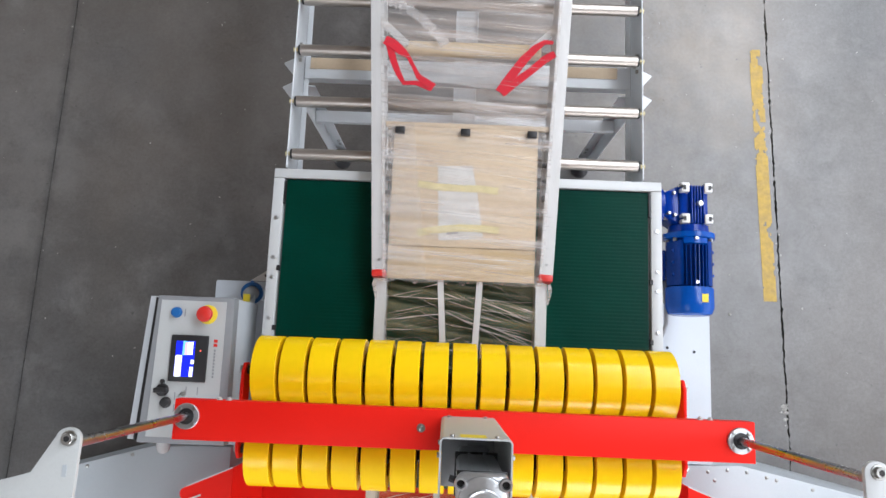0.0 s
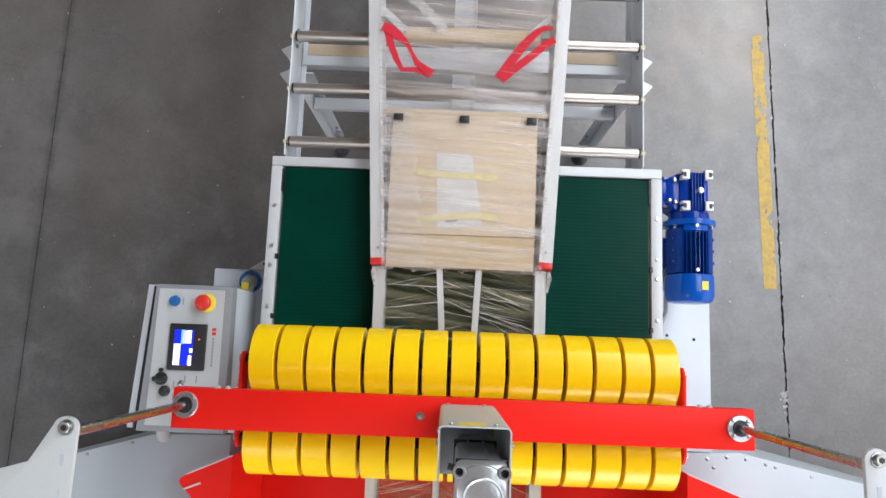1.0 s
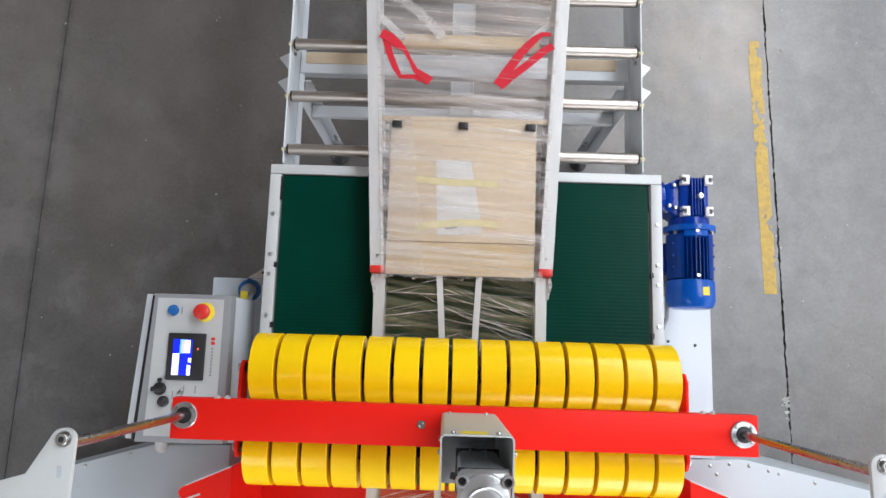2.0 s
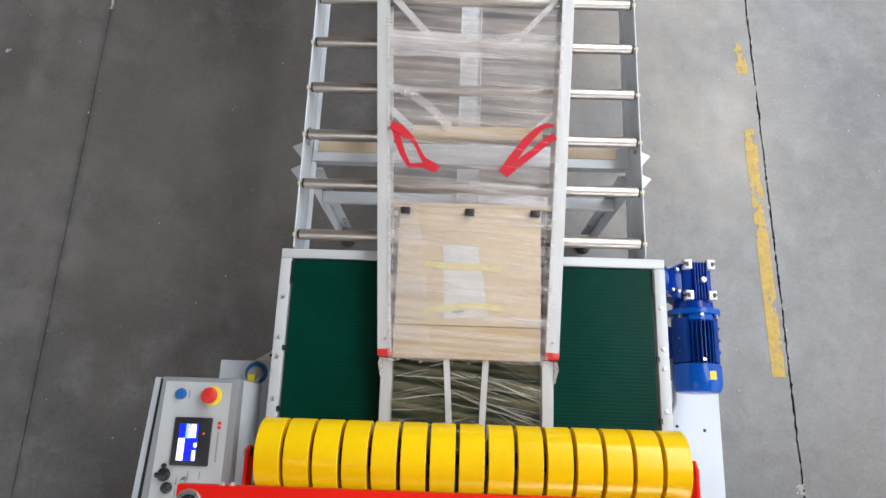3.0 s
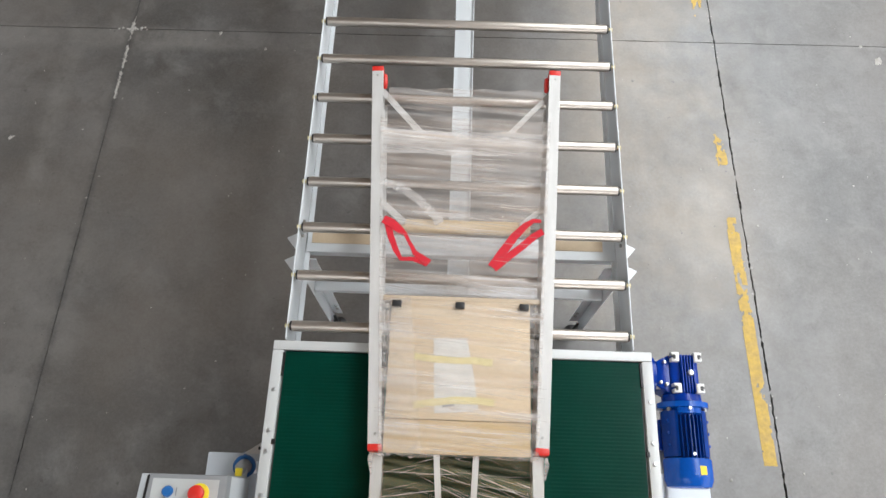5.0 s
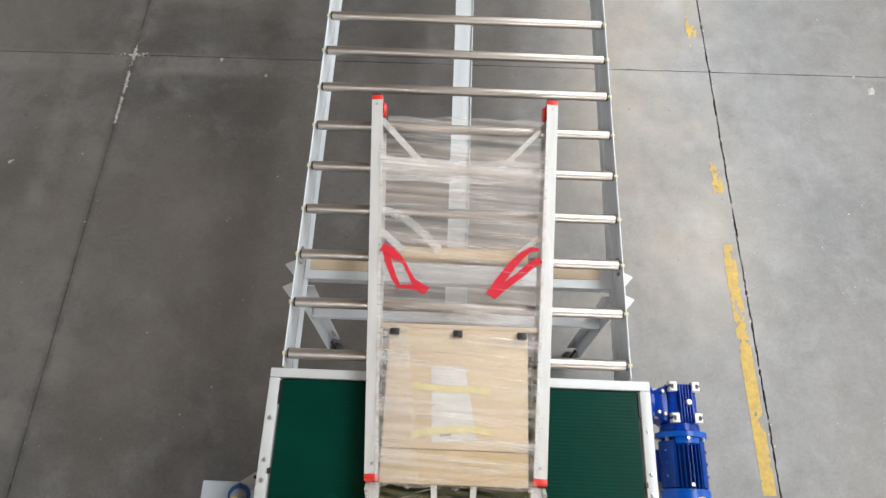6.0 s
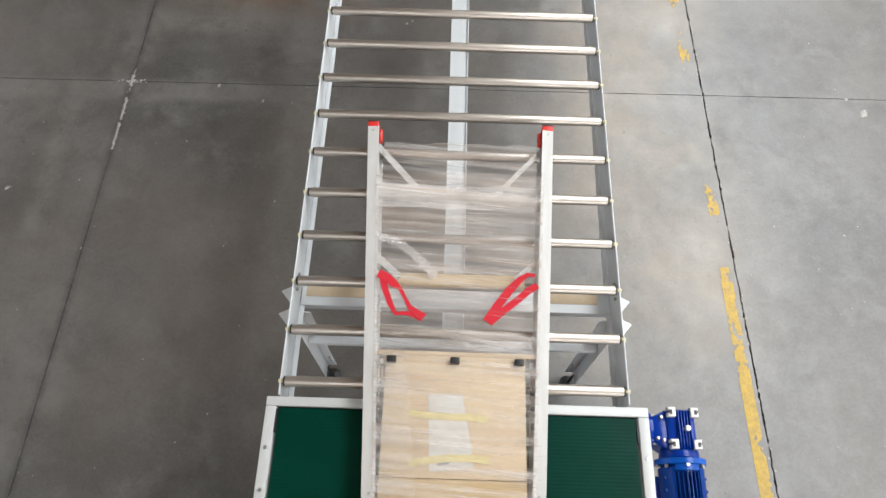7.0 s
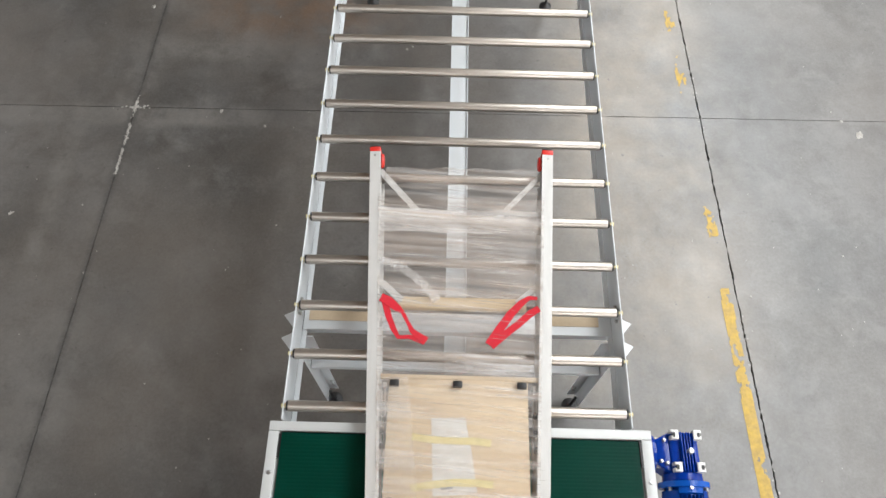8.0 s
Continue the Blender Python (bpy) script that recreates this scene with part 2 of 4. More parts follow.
WALL = material("hall_wall_plaster", (0.64, 0.62, 0.59), 0.85, var=0.15, scale=0.7)
ROOF = material("hall_roof_boards", (0.42, 0.29, 0.19), 0.8, var=0.25, scale=0.9, stretch=(0.2, 3, 1))
FILM = film_material("stretch_film", 0.50, 0.06, (0.82, 0.78, 0.75), (0.58, 0.47, 0.39), 0.07, 0.42)
FILM_VEIL = film_material("doubled_stretch_film", 0.32, 0.10, (0.84, 0.82, 0.80), (0.74, 0.70, 0.66), 0.07, 0.3)
FILM_SOFT = film_material("crumpled_stretch_film", 0.50, 0.20, (0.84, 0.82, 0.80), (0.70, 0.66, 0.62), 0.07, 0.4)
FILM_DENSE = film_material("layered_stretch_film", 0.85, 0.35, (0.80, 0.77, 0.74), (0.66, 0.60, 0.55), 0.06, 0.7)
# brown-olive tint paints in what the clear near film would mirror
FILM_MIRROR_BROWN = film_material("taut_stretch_film", 0.50, 0.22, (0.30, 0.27, 0.16), (0.034, 0.030, 0.010), 0.17, 0.45, 110)
# near-white so the strands' glints are part of their colour
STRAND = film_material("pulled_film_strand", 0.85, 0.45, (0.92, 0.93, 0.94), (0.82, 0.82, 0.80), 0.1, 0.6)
SCREEN_BLUE = screen_material("screen_blue", (0.01, 0.02, 0.75), 0.9)
SCREEN_WHITE = screen_material("screen_white", (0.85, 0.9, 0.85), 1.0)
SCREEN_CYAN = screen_material("screen_cyan", (0.15, 0.5, 0.85), 0.8)
SCREEN_PINK = screen_material("screen_pink", (0.8, 0.45, 0.5), 0.8)
LED_RED = screen_material("led_red", (1.0, 0.12, 0.08), 1.5)

# ---- building helpers ----
ORIGIN = {}


def thing(name, loc, label, category, group="", kind=""):
    ob = new(name)
    ob.empty_display_size = 0.1
    ob.location = loc
    ORIGIN[ob] = Vector(loc)
    return tagged(ob, label, category, group, kind)


def mesh_of(name, bm, mat, smooth=40):
    bmesh.ops.recalc_face_normals(bm, faces=bm.faces)
    me = bpy.data.meshes.new(name)
    bm.to_mesh(me)
    bm.free()
    me.materials.append(mat)
    me.polygons.foreach_set("use_smooth", [True] * len(me.polygons))
    me.set_sharp_from_angle(angle=radians(smooth))
    return me


def part(name, bm, mat, parent, label=""):
    """One mesh object, given in world metres, under a thing or one of its parts."""
    ORIGIN_P = ORIGIN[parent]
    bm.transform(Matrix.Translation(-ORIGIN_P))
    ob = new(name, mesh_of(name, bm, mat))
    ob.parent = parent
    ORIGIN[ob] = ORIGIN_P
    return tagged(ob, label)


def again(ob, parent, dx=0, dy=0, dz=0, flip=False):
    """The same part once more, shifted; with its own parts."""
    o = new(ob.name.split(".")[0], ob.data)
    o.parent = parent
    o.location = Vector(ob.location) + Vector((dx, dy, dz))
    ORIGIN[o] = ORIGIN[parent]
    if "label" in ob:
        o["label"] = ob["label"]
    for c in ob.children:
        k = new(c.name.split(".")[0], c.data)
        k.parent = o
        k.location = c.location
    return o


def box(bm, x0, x1, y0, y1, z0, z1, bev=0.0, seg=2):
    r = bmesh.ops.create_cube(bm, size=1.0)
    for v in r["verts"]:
        v.co = Vector(((x0 + x1) / 2 + v.co.x * (x1 - x0), (y0 + y1) / 2 + v.co.y * (y1 - y0), (z0 + z1) / 2 + v.co.z * (z1 - z0)))
    if bev:
        edges = {e for v in r["verts"] for e in v.link_edges}
        bmesh.ops.bevel(bm, geom=list(edges), offset=bev, segments=seg, affect="EDGES", profile=0.5)
    return bm


def boxed(*a, **k):
    return box(bmesh.new(), *a, **k)


def rod(bm, p0, p1, r, n=16, r2=None, bev=0.0):
    p0, p1 = Vector(p0), Vector(p1)
    d = p1 - p0
    m = Matrix.Translation((p0 + p1) / 2) @ d.to_track_quat("Z", "Y").to_matrix().to_4x4()
    res = bmesh.ops.create_cone(bm, cap_ends=True, segments=n, radius1=r, radius2=r if r2 is None else r2, depth=d.length, matrix=m)
    if bev:
        rims = [e for e in {e for v in res["verts"] for e in v.link_edges} if any(len(f.verts) > 4 for f in e.link_faces)]
        bmesh.ops.bevel(bm, geom=rims, offset=bev, segments=2, affect="EDGES", profile=0.5)
    return bm


def rodded(*a, **k):
    return rod(bmesh.new(), *a, **k)


def lathe(profile, centre, axis, n=32):
    """A profile of (radius, height) turned round an axis through centre."""
    bm = bmesh.new()
    q = Vector(axis).to_track_quat("Z", "Y").to_matrix()
    rings = []
    for r, h in profile:
        ring = []
        for i in range(n):
            a = 2 * math.pi * i / n
            ring.append(bm.verts.new(Vector(centre) + q @ Vector((r * math.cos(a), r * math.sin(a), h))))
        rings.append(ring)
    for a, b in zip(rings, rings[1:]):
        for i in range(n):
            bm.faces.new((a[i], a[(i + 1) % n], b[(i + 1) % n], b[i]))
    bm.faces.new(rings[0][::-1])
    bm.faces.new(rings[-1])
    return bm


def slab(points, z0, z1, bev=0.0):
    """A flat plate of any outline between two heights."""
    bm = bmesh.new()
    lo = [bm.verts.new((x, y, z0)) for x, y in points]
    hi = [bm.verts.new((x, y, z1)) for x, y in points]
    bm.faces.new(lo[::-1])
    top = bm.faces.new(hi)
    for i in range(len(points)):
        j = (i + 1) % len(points)
        bm.faces.new((lo[i], lo[j], hi[j], hi[i]))
    if bev:
        bmesh.ops.bevel(bm, geom=list(top.edges), offset=bev, segments=2, affect="EDGES", profile=0.5)
    return bm


def side_plate(points, x0, x1, bev=0.0):
    """A plate standing on edge: outline in (y, z), thickness along x."""
    bm = slab(points, 0, 1)
    for v in bm.verts:
        y, z, k = v.co
        v.co = (x0 + (x1 - x0) * k, y, z)
    if bev:
        bmesh.ops.bevel(bm, geom=list(bm.edges), offset=bev, segments=1, affect="EDGES")
    return bm


def tube(points, r, n=8, bm=None):
    """A round tube along a path."""
    bm = bm or bmesh.new()
    pts = [Vector(p) for p in points]
    rings = []
    for i, p in enumerate(pts):
        d = (pts[min(i + 1, len(pts) - 1)] - pts[max(i - 1, 0)]).normalized()
        q = d.to_track_quat("Z", "Y").to_matrix()
        rr = r[i] if isinstance(r, list) else r
        rings.append([bm.verts.new(p + q @ Vector((rr * math.cos(2 * math.pi * k / n), rr * math.sin(2 * math.pi * k / n), 0))) for k in range(n)])
    for a, b in zip(rings, rings[1:]):
        for k in range(n):
            bm.faces.new((a[k], a[(k + 1) % n], b[(k + 1) % n], b[k]))
    bm.faces.new(rings[0][::-1])
    bm.faces.new(rings[-1])
    return bm


def ribbon(points, width, thick, up=(0, 0, 1)):
    """A flat band along a path."""
    bm = bmesh.new()
    pts = [Vector(p) for p in points]
    rows = []
    for i, p in enumerate(pts):
        d = (pts[min(i + 1, len(pts) - 1)] - pts[max(i - 1, 0)]).normalized()
        s = d.cross(Vector(up)).normalized()
        w = (width[i] if isinstance(width, list) else width) / 2
        u = s.cross(d).normalized() * thick
        rows.append([bm.verts.new(p + v) for v in (-s * w, s * w, s * w + u, -s * w + u)])
    for a, b in zip(rows, rows[1:]):
        for k in range(4):
            bm.faces.new((a[k], a[(k + 1) % 4], b[(k + 1) % 4], b[k]))
    bm.faces.new(rows[0][::-1])
    bm.faces.new(rows[-1])
    return bm


def bolt(parent, x, y, z, r=0.006, h=0.005, mat=None, name="bolt", hexagon=True):
    bm = rodded((x, y, z - 0.0015), (x, y, z + 0.0015), r * 1.5, 16)
    rod(bm, (x, y, z), (x, y, z + h), r, 6 if hexagon else 14, bev=0.0008)
    return part(name, bm, mat or STEEL, parent)


def setting(name, bm, mat, label="", category=""):
    ob = new(name, mesh_of(name, bm, mat))
    ORIGIN[ob] = Vector((0, 0, 0))
    return tagged(ob, label, category, kind="structure")


# ---- the hall ----
def left_joint(y):
    return -1.762 + 0.0155 * y


def right_joint(y):
    return 1.328 - 0.0195 * y


# unseen wall; its long low opening is assumed, to hold the west fill lamp
bm = boxed(-8.3, -8.0, -8.3, -4.0, 0, 7.2)
box(bm, -8.3, -8.0, 8.0, 16.3, 0, 7.2)
box(bm, -8.3, -8.0, -4.0, 8.0, 3.5, 7.2)
box(bm, -8.3, -8.0, -4.0, 8.0, 0, 0.3)
setting("wall_west", bm, WALL, "unseen plastered hall wall with an assumed opening for fill light", "wall")
setting("wall_north", boxed(-8.0, 6.3, 16.0, 16.3, 0, 7.2), WALL_BROWN, "plain brown plastered hall wall", "wall")
bm = boxed(6.0, 6.3, -8.0, -6.6, 0, 7.2)
box(bm, 6.0, 6.3, 6.6, 16.0, 0, 7.2)
box(bm, 6.0, 6.3, -6.6, 6.6, 5.0, 7.2)
setting("wall_east", bm, WALL, "plain hall wall with a wide open gate", "wall")
bm = boxed(-8.0, 0.9, -8.3, -8.0, 0, 7.2)
box(bm, 5.5, 6.3, -8.3, -8.0, 0, 7.2)
box(bm, 0.9, 5.5, -8.3, -8.0, 5.0, 7.2)
setting("wall_south", bm, WALL, "plain hall wall with an open gate", "wall")
bm = boxed(-8.3, -5.0, -8.3, 16.3, 7.2, 7.4)
box(bm, -5.0, -2.0, -8.3, -7.6, 7.2, 7.4)
box(bm, -5.0, -2.0, -2.8, 16.3, 7.2, 7.4)
box(bm, -2.0, 2.5, -8.3, 16.3, 7.2, 7.4)
box(bm, 2.5, 5.9, -8.3, -1.0, 7.2, 7.4)
box(bm, 2.5, 5.9, 13.0, 16.3, 7.2, 7.4)
box(bm, 5.9, 6.3, -8.3, 16.3, 7.2, 7.4)
setting("ceiling", bm, ROOF, "brown boarded hall roof with two skylight openings", "ceiling")

# ---- belt conveyor ----
belt_conveyor = thing("belt_conveyor", (0, -0.42, 0.62), "white steel belt conveyor with a dark green ribbed belt", "conveyor")
FT = 0.88
for side in (-1, 1):
    x0, x1 = sorted((side * 0.533, side * 0.565))
    part("side_frame", boxed(x0, x1, -0.88, -0.0285, 0.70, FT, 0.003), WHITE, belt_conveyor, "white folded steel side frame")
part("end_frame", boxed(-0.565, 0.565, -0.028, 0.0, 0.72, FT, 0.003), WHITE, belt_conveyor)
bm = bmesh.new()
ys, z = [], []
y = -0.031
while y > -0.88:
    for dy, dz in ((0, 0.0), (0.0040, 0.0), (0.0056, -0.00045), (0.0086, -0.00045), (0.0102, 0.0)):
        ys.append(y - dy)
        z.append(0.8745 + dz)
    y -= 0.0105
prev = None
for yy, zz in zip(ys, z):
    row = (bm.verts.new((-0.526, yy, zz)), bm.verts.new((0.526, yy, zz)))
    if prev and prev[0].co.y - yy > 1e-5:
        bm.faces.new((prev[0], prev[1], row[1], row[0]))
        prev = row
    elif not prev:
        prev = row
bmesh.ops.solidify(bm, geom=list(bm.faces), thickness=0.003)
part("belt", bm, BELT, belt_conveyor, "dark green belt with fine cross ribs")
part("belt_bed", boxed(-0.53, 0.53, -0.87, -0.03, 0.80, 0.868), MID_GREY, belt_conveyor)
for side in (-1, 1):
    for y in (-0.147, -0.264, -0.32, -0.437):
        x = side * 0.549
        bm = rodded((x, y, FT - 0.001), (x, y, FT + 0.002), 0.0065, 14, bev=0.0007)
        rod(bm, (x, y, FT + 0.0015), (x, y, FT + 0.0035), 0.0035, 6)
        part("frame_screw", bm, CAST, belt_conveyor)
    for y in (-0.292, -0.462):
        x = side * 0.537
        part("tension_slot", boxed(min(x, x - side * 0.008), max(x, x - side * 0.008), y - 0.009, y + 0.006, 0.872, FT + 0.0015), BLACK, belt_conveyor)
    x = side * 0.5305
    part("corner_gap", boxed(x - 0.0035, x + 0.0035, -0.105, -0.036, 0.871, FT - 0.001), BLACK, belt_conveyor)
    for y in (-0.10, -0.80):
        x0, x1 = sorted((side * 0.50, side * 0.56))
        part("support_leg", boxed(x0, x1, y - 0.03, y + 0.03, 0.0 if y > -0.3 else 0.62, 0.72, 0.003), WHITE, belt_conveyor)

# ---- machine base with side decks and wings ----
machine_base = thing("machine_base", (0, -1.3, 0), "light grey sheet steel base cabinet with side decks", "machine")
DZ = 0.62
for side in (-1, 1):
    x0, x1 = sorted((side * 0.47, side * 0.797))
    far = -0.31 if side < 0 else -0.33
    part("deck_panel", boxed(x0, x1, -0.826, far, 0.02, DZ, 0.004), DECK, machine_base, "white sheet steel deck")
wing = [(-0.70, -0.83), (-0.94, -0.836), (-1.066, -0.872), (-1.62, -1.032), (-1.62, -2.2), (-0.70, -2.2)]
part("wing_panel", slab(wing, 0.02, DZ + 0.004, 0.004), GREY, machine_base, "light grey sheet steel wing")
wing = [(0.70, -0.83), (0.88, -0.822), (1.25, -0.90), (1.62, -0.985), (1.62, -2.2), (0.70, -2.2)]
part("wing_panel", slab(wing, 0.02, DZ + 0.004, 0.004), GREY, machine_base, "light grey sheet steel wing")
part("core", boxed(-0.69, 0.69, -2.2, -0.84, 0.02, 0.425, 0.004), GREY, machine_base)
for x, y in ((0.78, -0.845), (0.84, -0.838), (0.90, -0.842), (0.80, -0.87), (0.96, -0.855), (0.99, -0.862), (1.10, -0.886), (1.28, -0.925),
             (-1.006, -0.866), (-1.143, -0.906), (-1.352, -0.966), (-1.50, -1.010)):
    bm = lathe([(0.006, 0), (0.0055, 0.0018), (0.003, 0.003)], (x, y, DZ + 0.0035), (0, 0, 1), 12)
    part("rivet", bm, STEEL, machine_base)
for x, y in ((0.745, -0.48), (0.66, -0.47)):
    part("rivet", lathe([(0.005, 0), (0.0045, 0.0018), (0.002, 0.003)], (x, y, DZ - 0.0005), (0, 0, 1), 12), BLACK, machine_base)

# ---- red infeed hood ----
hood = thing("infeed_hood", (0, -1.2, DZ), "red powder-coated sheet steel infeed hood with white cut edges", "machine guard")
HZ = 0.79
bm = slab([(-0.66, -0.872), (0.68, -0.872), (0.68, -1.9), (-0.66, -1.9)], 0.43, 0.434)
part("tray_plate", bm, RED, hood)
for side in (-1, 1):
    s = -1 if side < 0 else 1
    ox = 0.0 if side < 0 else 0.02
    pts = [(0.640, -0.864), (0.768, -0.920), (0.782, -0.928), (0.787, -0.938), (0.783, -0.950), (0.755, -0.975), (0.72, -1.04), (0.68, -1.15), (0.64, -1.3)]
    if side > 0:
        pts = [(0.640, -0.864), (0.80, -0.925), (0.95, -0.985), (1.0, -1.05), (0.9, -1.3), (0.64, -1.4)]
    bm = slab([(s * x + ox, y) for x, y in pts], HZ - 0.003, HZ)
    part("side_flap", bm, RED, hood)
    bm = ribbon([(s * pts[0][0] + ox, pts[0][1] + 0.001, HZ + 0.0005), (s * pts[1][0] + ox, pts[1][1] + 0.001, HZ + 0.0005)], 0.004, 0.001)
    part("cut_edge", bm, WHITE, hood, "bare light cut edge")
    x0, x1 = sorted((s * 0.645 + ox, s * 0.641 + ox))
    part("side_wall", boxed(x0, x1, -1.9, -0.866, 0.436, HZ - 0.0035), RED, hood)
bm = ribbon([(-0.775, -0.962, HZ + 0.0005), (-0.725, -0.942, HZ + 0.0005)], 0.005, 0.0015)
part("fold_edge", bm, WHITE, hood, "bare light fold edge")

# ---- press unit: red crossbar, two rows of yellow wheels, cylinder in a grey channel ----
press = thing("press_unit", (0, -0.664, 0.945), "red steel press beam carrying two rows of yellow wheels", "machine unit")
BZ = 1.20
bm = boxed(-0.664, 0.670, -0.7365, -0.6450, BZ - 0.004, BZ, 0.0015)
box(bm, -0.664, 0.670, -0.6490, -0.6450, BZ - 0.045, BZ - 0.0045)
box(bm, -0.664, 0.670, -0.7365, -0.7325, BZ - 0.045, BZ - 0.0045)
part("crossbar", bm, RED, press, "red folded steel crossbar")
AX = ((-0.577, 1.032), (-0.774, 1.032))
for x0, x1 in ((-0.558, -0.550), (0.556, 0.564)):
    pts = [(-0.582, 1.062), (-0.560, 1.046), (-0.560, 1.016), (-0.580, 1.006), (-0.780, 1.006), (-0.797, 1.016), (-0.797, 1.046), (-0.775, 1.062)]
    part("bracket", side_plate(pts, x0, x1, 0.0008), RED, press, "red straight-edged side plate")
    part("hanger", boxed(x0, x1, -0.72, -0.66, 1.0625, BZ - 0.0045), RED, press)
    for y, z in AX:
        xm = x0 - 0.006 if x0 < 0 else x1
        part("axle_nut", rodded((xm - 0.004, y, z), (xm + 0.010, y, z), 0.011, 6, bev=0.001), STEEL, press)
    for dx in (-0.011, 0.012):
        bm = lathe([(0.007, 0), (0.007, 0.002), (0.0045, 0.002), (0.0045, 0.006)], ((x0 + x1) / 2 + dx, -0.6445, BZ - 0.012), (0, 1, 0.3), 14)
        part("screw", bm, ALU, press)
# axles are coloured black so the wheel gaps look shaded
for y, z in AX:
    part("axle", rodded((-0.554, y, z), (0.560, y, z), 0.012, 16), BLACK, press, "steel axle, blackened to read as shade between wheels")
WR, WW, WP, WX = 0.088, 0.0605, 0.0707, -0.490
profile = [(0.016, -WW / 2 + 0.006), (0.050, -WW / 2 + 0.006), (0.053, -WW / 2), (WR - 0.0012, -WW / 2), (WR, -WW / 2 + 0.0012),
           (WR, WW / 2 - 0.0012), (WR - 0.0012, WW / 2), (0.053, WW / 2), (0.050, WW / 2 - 0.006), (0.016, WW / 2 - 0.006)]
wheel = part("wheel", lathe(profile, (WX, *AX[0]), (1, 0, 0), 64), YELLOW, press, "glossy yellow polyurethane wheel")
hub = part("hub", lathe([(0.0125, -WW / 2), (0.022, -WW / 2), (0.022, WW / 2), (0.0125, WW / 2)], (WX, *AX[0]), (1, 0, 0), 20), BLACK, wheel)
for row in range(2):
    for i in range(15):
        if row or i:
            again(wheel, press, WP * i, row * (AX[1][0] - AX[0][0]), 0)
RODS = ((-0.633, -0.683), (0.6355, -0.687))
for x, y in RODS:
    bm = lathe([(0.0150, 0.0), (0.0295, 0.0), (0.0295, 0.006), (0.0285, 0.007), (0.0150, 0.007)], (x, y, BZ), (0, 0, 1), 36)
    flange = part("bearing_flange", bm, CAST, press, "bright steel bearing flange")
    part("seal", lathe([(0.0092, 0.0072), (0.0185, 0.0072), (0.0178, 0.0105), (0.0092, 0.0105)], (x, y, BZ), (0, 0, 1), 28), BLACK, flange)
    for a in (45, 135, 225, 315):
        px, py = x + 0.0235 * math.cos(radians(a)), y + 0.0235 * math.sin(radians(a))
        bm = rodded((px, py, BZ + 0.007), (px, py, BZ + 0.0105), 0.0042, 12, bev=0.0006)
        part("screw", bm, STEEL, flange)
bolt(press, -0.0935, -0.688, BZ, 0.0066, 0.006)
# channel that guards the cylinder
CX0, CX1, CY, CZ = -0.0475, 0.0785, -0.6590, 1.60


def channel():
    t, r = 0.003, 0.009
    outer = [(CX0, -0.815)]
    for cx, a0 in ((CX0 + r, 180), (CX1 - r, 90)):
        for k in range(5):
            a = radians(a0 - k * 22.5)
            outer.append((cx + r * math.cos(a), CY - r + r * math.sin(a)))
    outer.append((CX1, -0.815))
    r2 = r - t
    inner = [(CX1 - t, -0.815)]
    for cx, a0 in ((CX1 - r, 0), (CX0 + r, 90)):
        for k in range(5):
            a = radians(a0 + k * 22.5)
            inner.append((cx + r2 * math.cos(a), CY - r + r2 * math.sin(a)))
    inner.append((CX0 + t, -0.815))
    return slab(outer + inner, BZ + 0.0005, CZ)


guard = part("cylinder_guard", channel(), CREAM, press, "grey folded sheet steel channel")
for x, z in ((-0.026, 1.585), (0.052, 1.585), (-0.03, 1.225), (0.052, 1.225)):
    part("screw", rodded((x, CY - 0.001, z), (x, CY + 0.004, z), 0.0045, 12, bev=0.0008), STEEL, guard)
for x, s in ((CX0, -1), (CX1, 1)):
    for z in (1.59, 1.42):
        part("screw", rodded((x - s * 0.001, -0.690, z), (x + s * 0.004, -0.690, z), 0.0045, 12, bev=0.0008), STEEL, guard)
part("warning_label", boxed(-0.012, 0.034, CY, CY + 0.0006, 1.552, 1.590), YELLOW_LABEL, guard, "small yellow label")
KX, KY, KZ1 = 0.0255, -0.7515, 1.662
bm = boxed(KX - 0.036, KX + 0.036, KY - 0.036, KY + 0.036, 1.25, 1.3965, 0.012, 2)
cylinder = part("air_cylinder", bm, CAST, press, "grey aluminium pneumatic cylinder")
part("barrel", boxed(KX - 0.040, KX + 0.040, KY - 0.040, KY + 0.040, 1.400, 1.6175, 0.012, 2), CAST, cylinder, "facetted aluminium barrel")
for dx in (-0.015, 0.015):
    part("barrel_rib", boxed(KX + dx - 0.0025, KX + dx + 0.0025, KY + 0.0395, KY + 0.0420, 1.405, 1.613, 0.0008, 1), CAST, cylinder)
for z in (1.397, 1.618):
    part("seal", boxed(KX - 0.0425, KX + 0.0425, KY - 0.0425, KY + 0.0425, z, z + 0.003, 0.0012), BLACK, cylinder, "thin black gasket")
part("elbow_fitting", rodded((KX - 0.040, KY + 0.022, 1.600), (KX - 0.055, KY + 0.026, 1.600), 0.006, 12, bev=0.001), BLACK, cylinder)
bm = boxed(KX - 0.0435, KX + 0.0435, KY - 0.0435, KY + 0.0435, 1.6215, KZ1 - 0.010, 0.013, 3)
rod(bm, (KX, KY, KZ1 - 0.012), (KX, KY, KZ1 - 0.001), 0.041, 40, bev=0.004)
part("end_cap", bm, CAST, cylinder, "cast aluminium end cap")
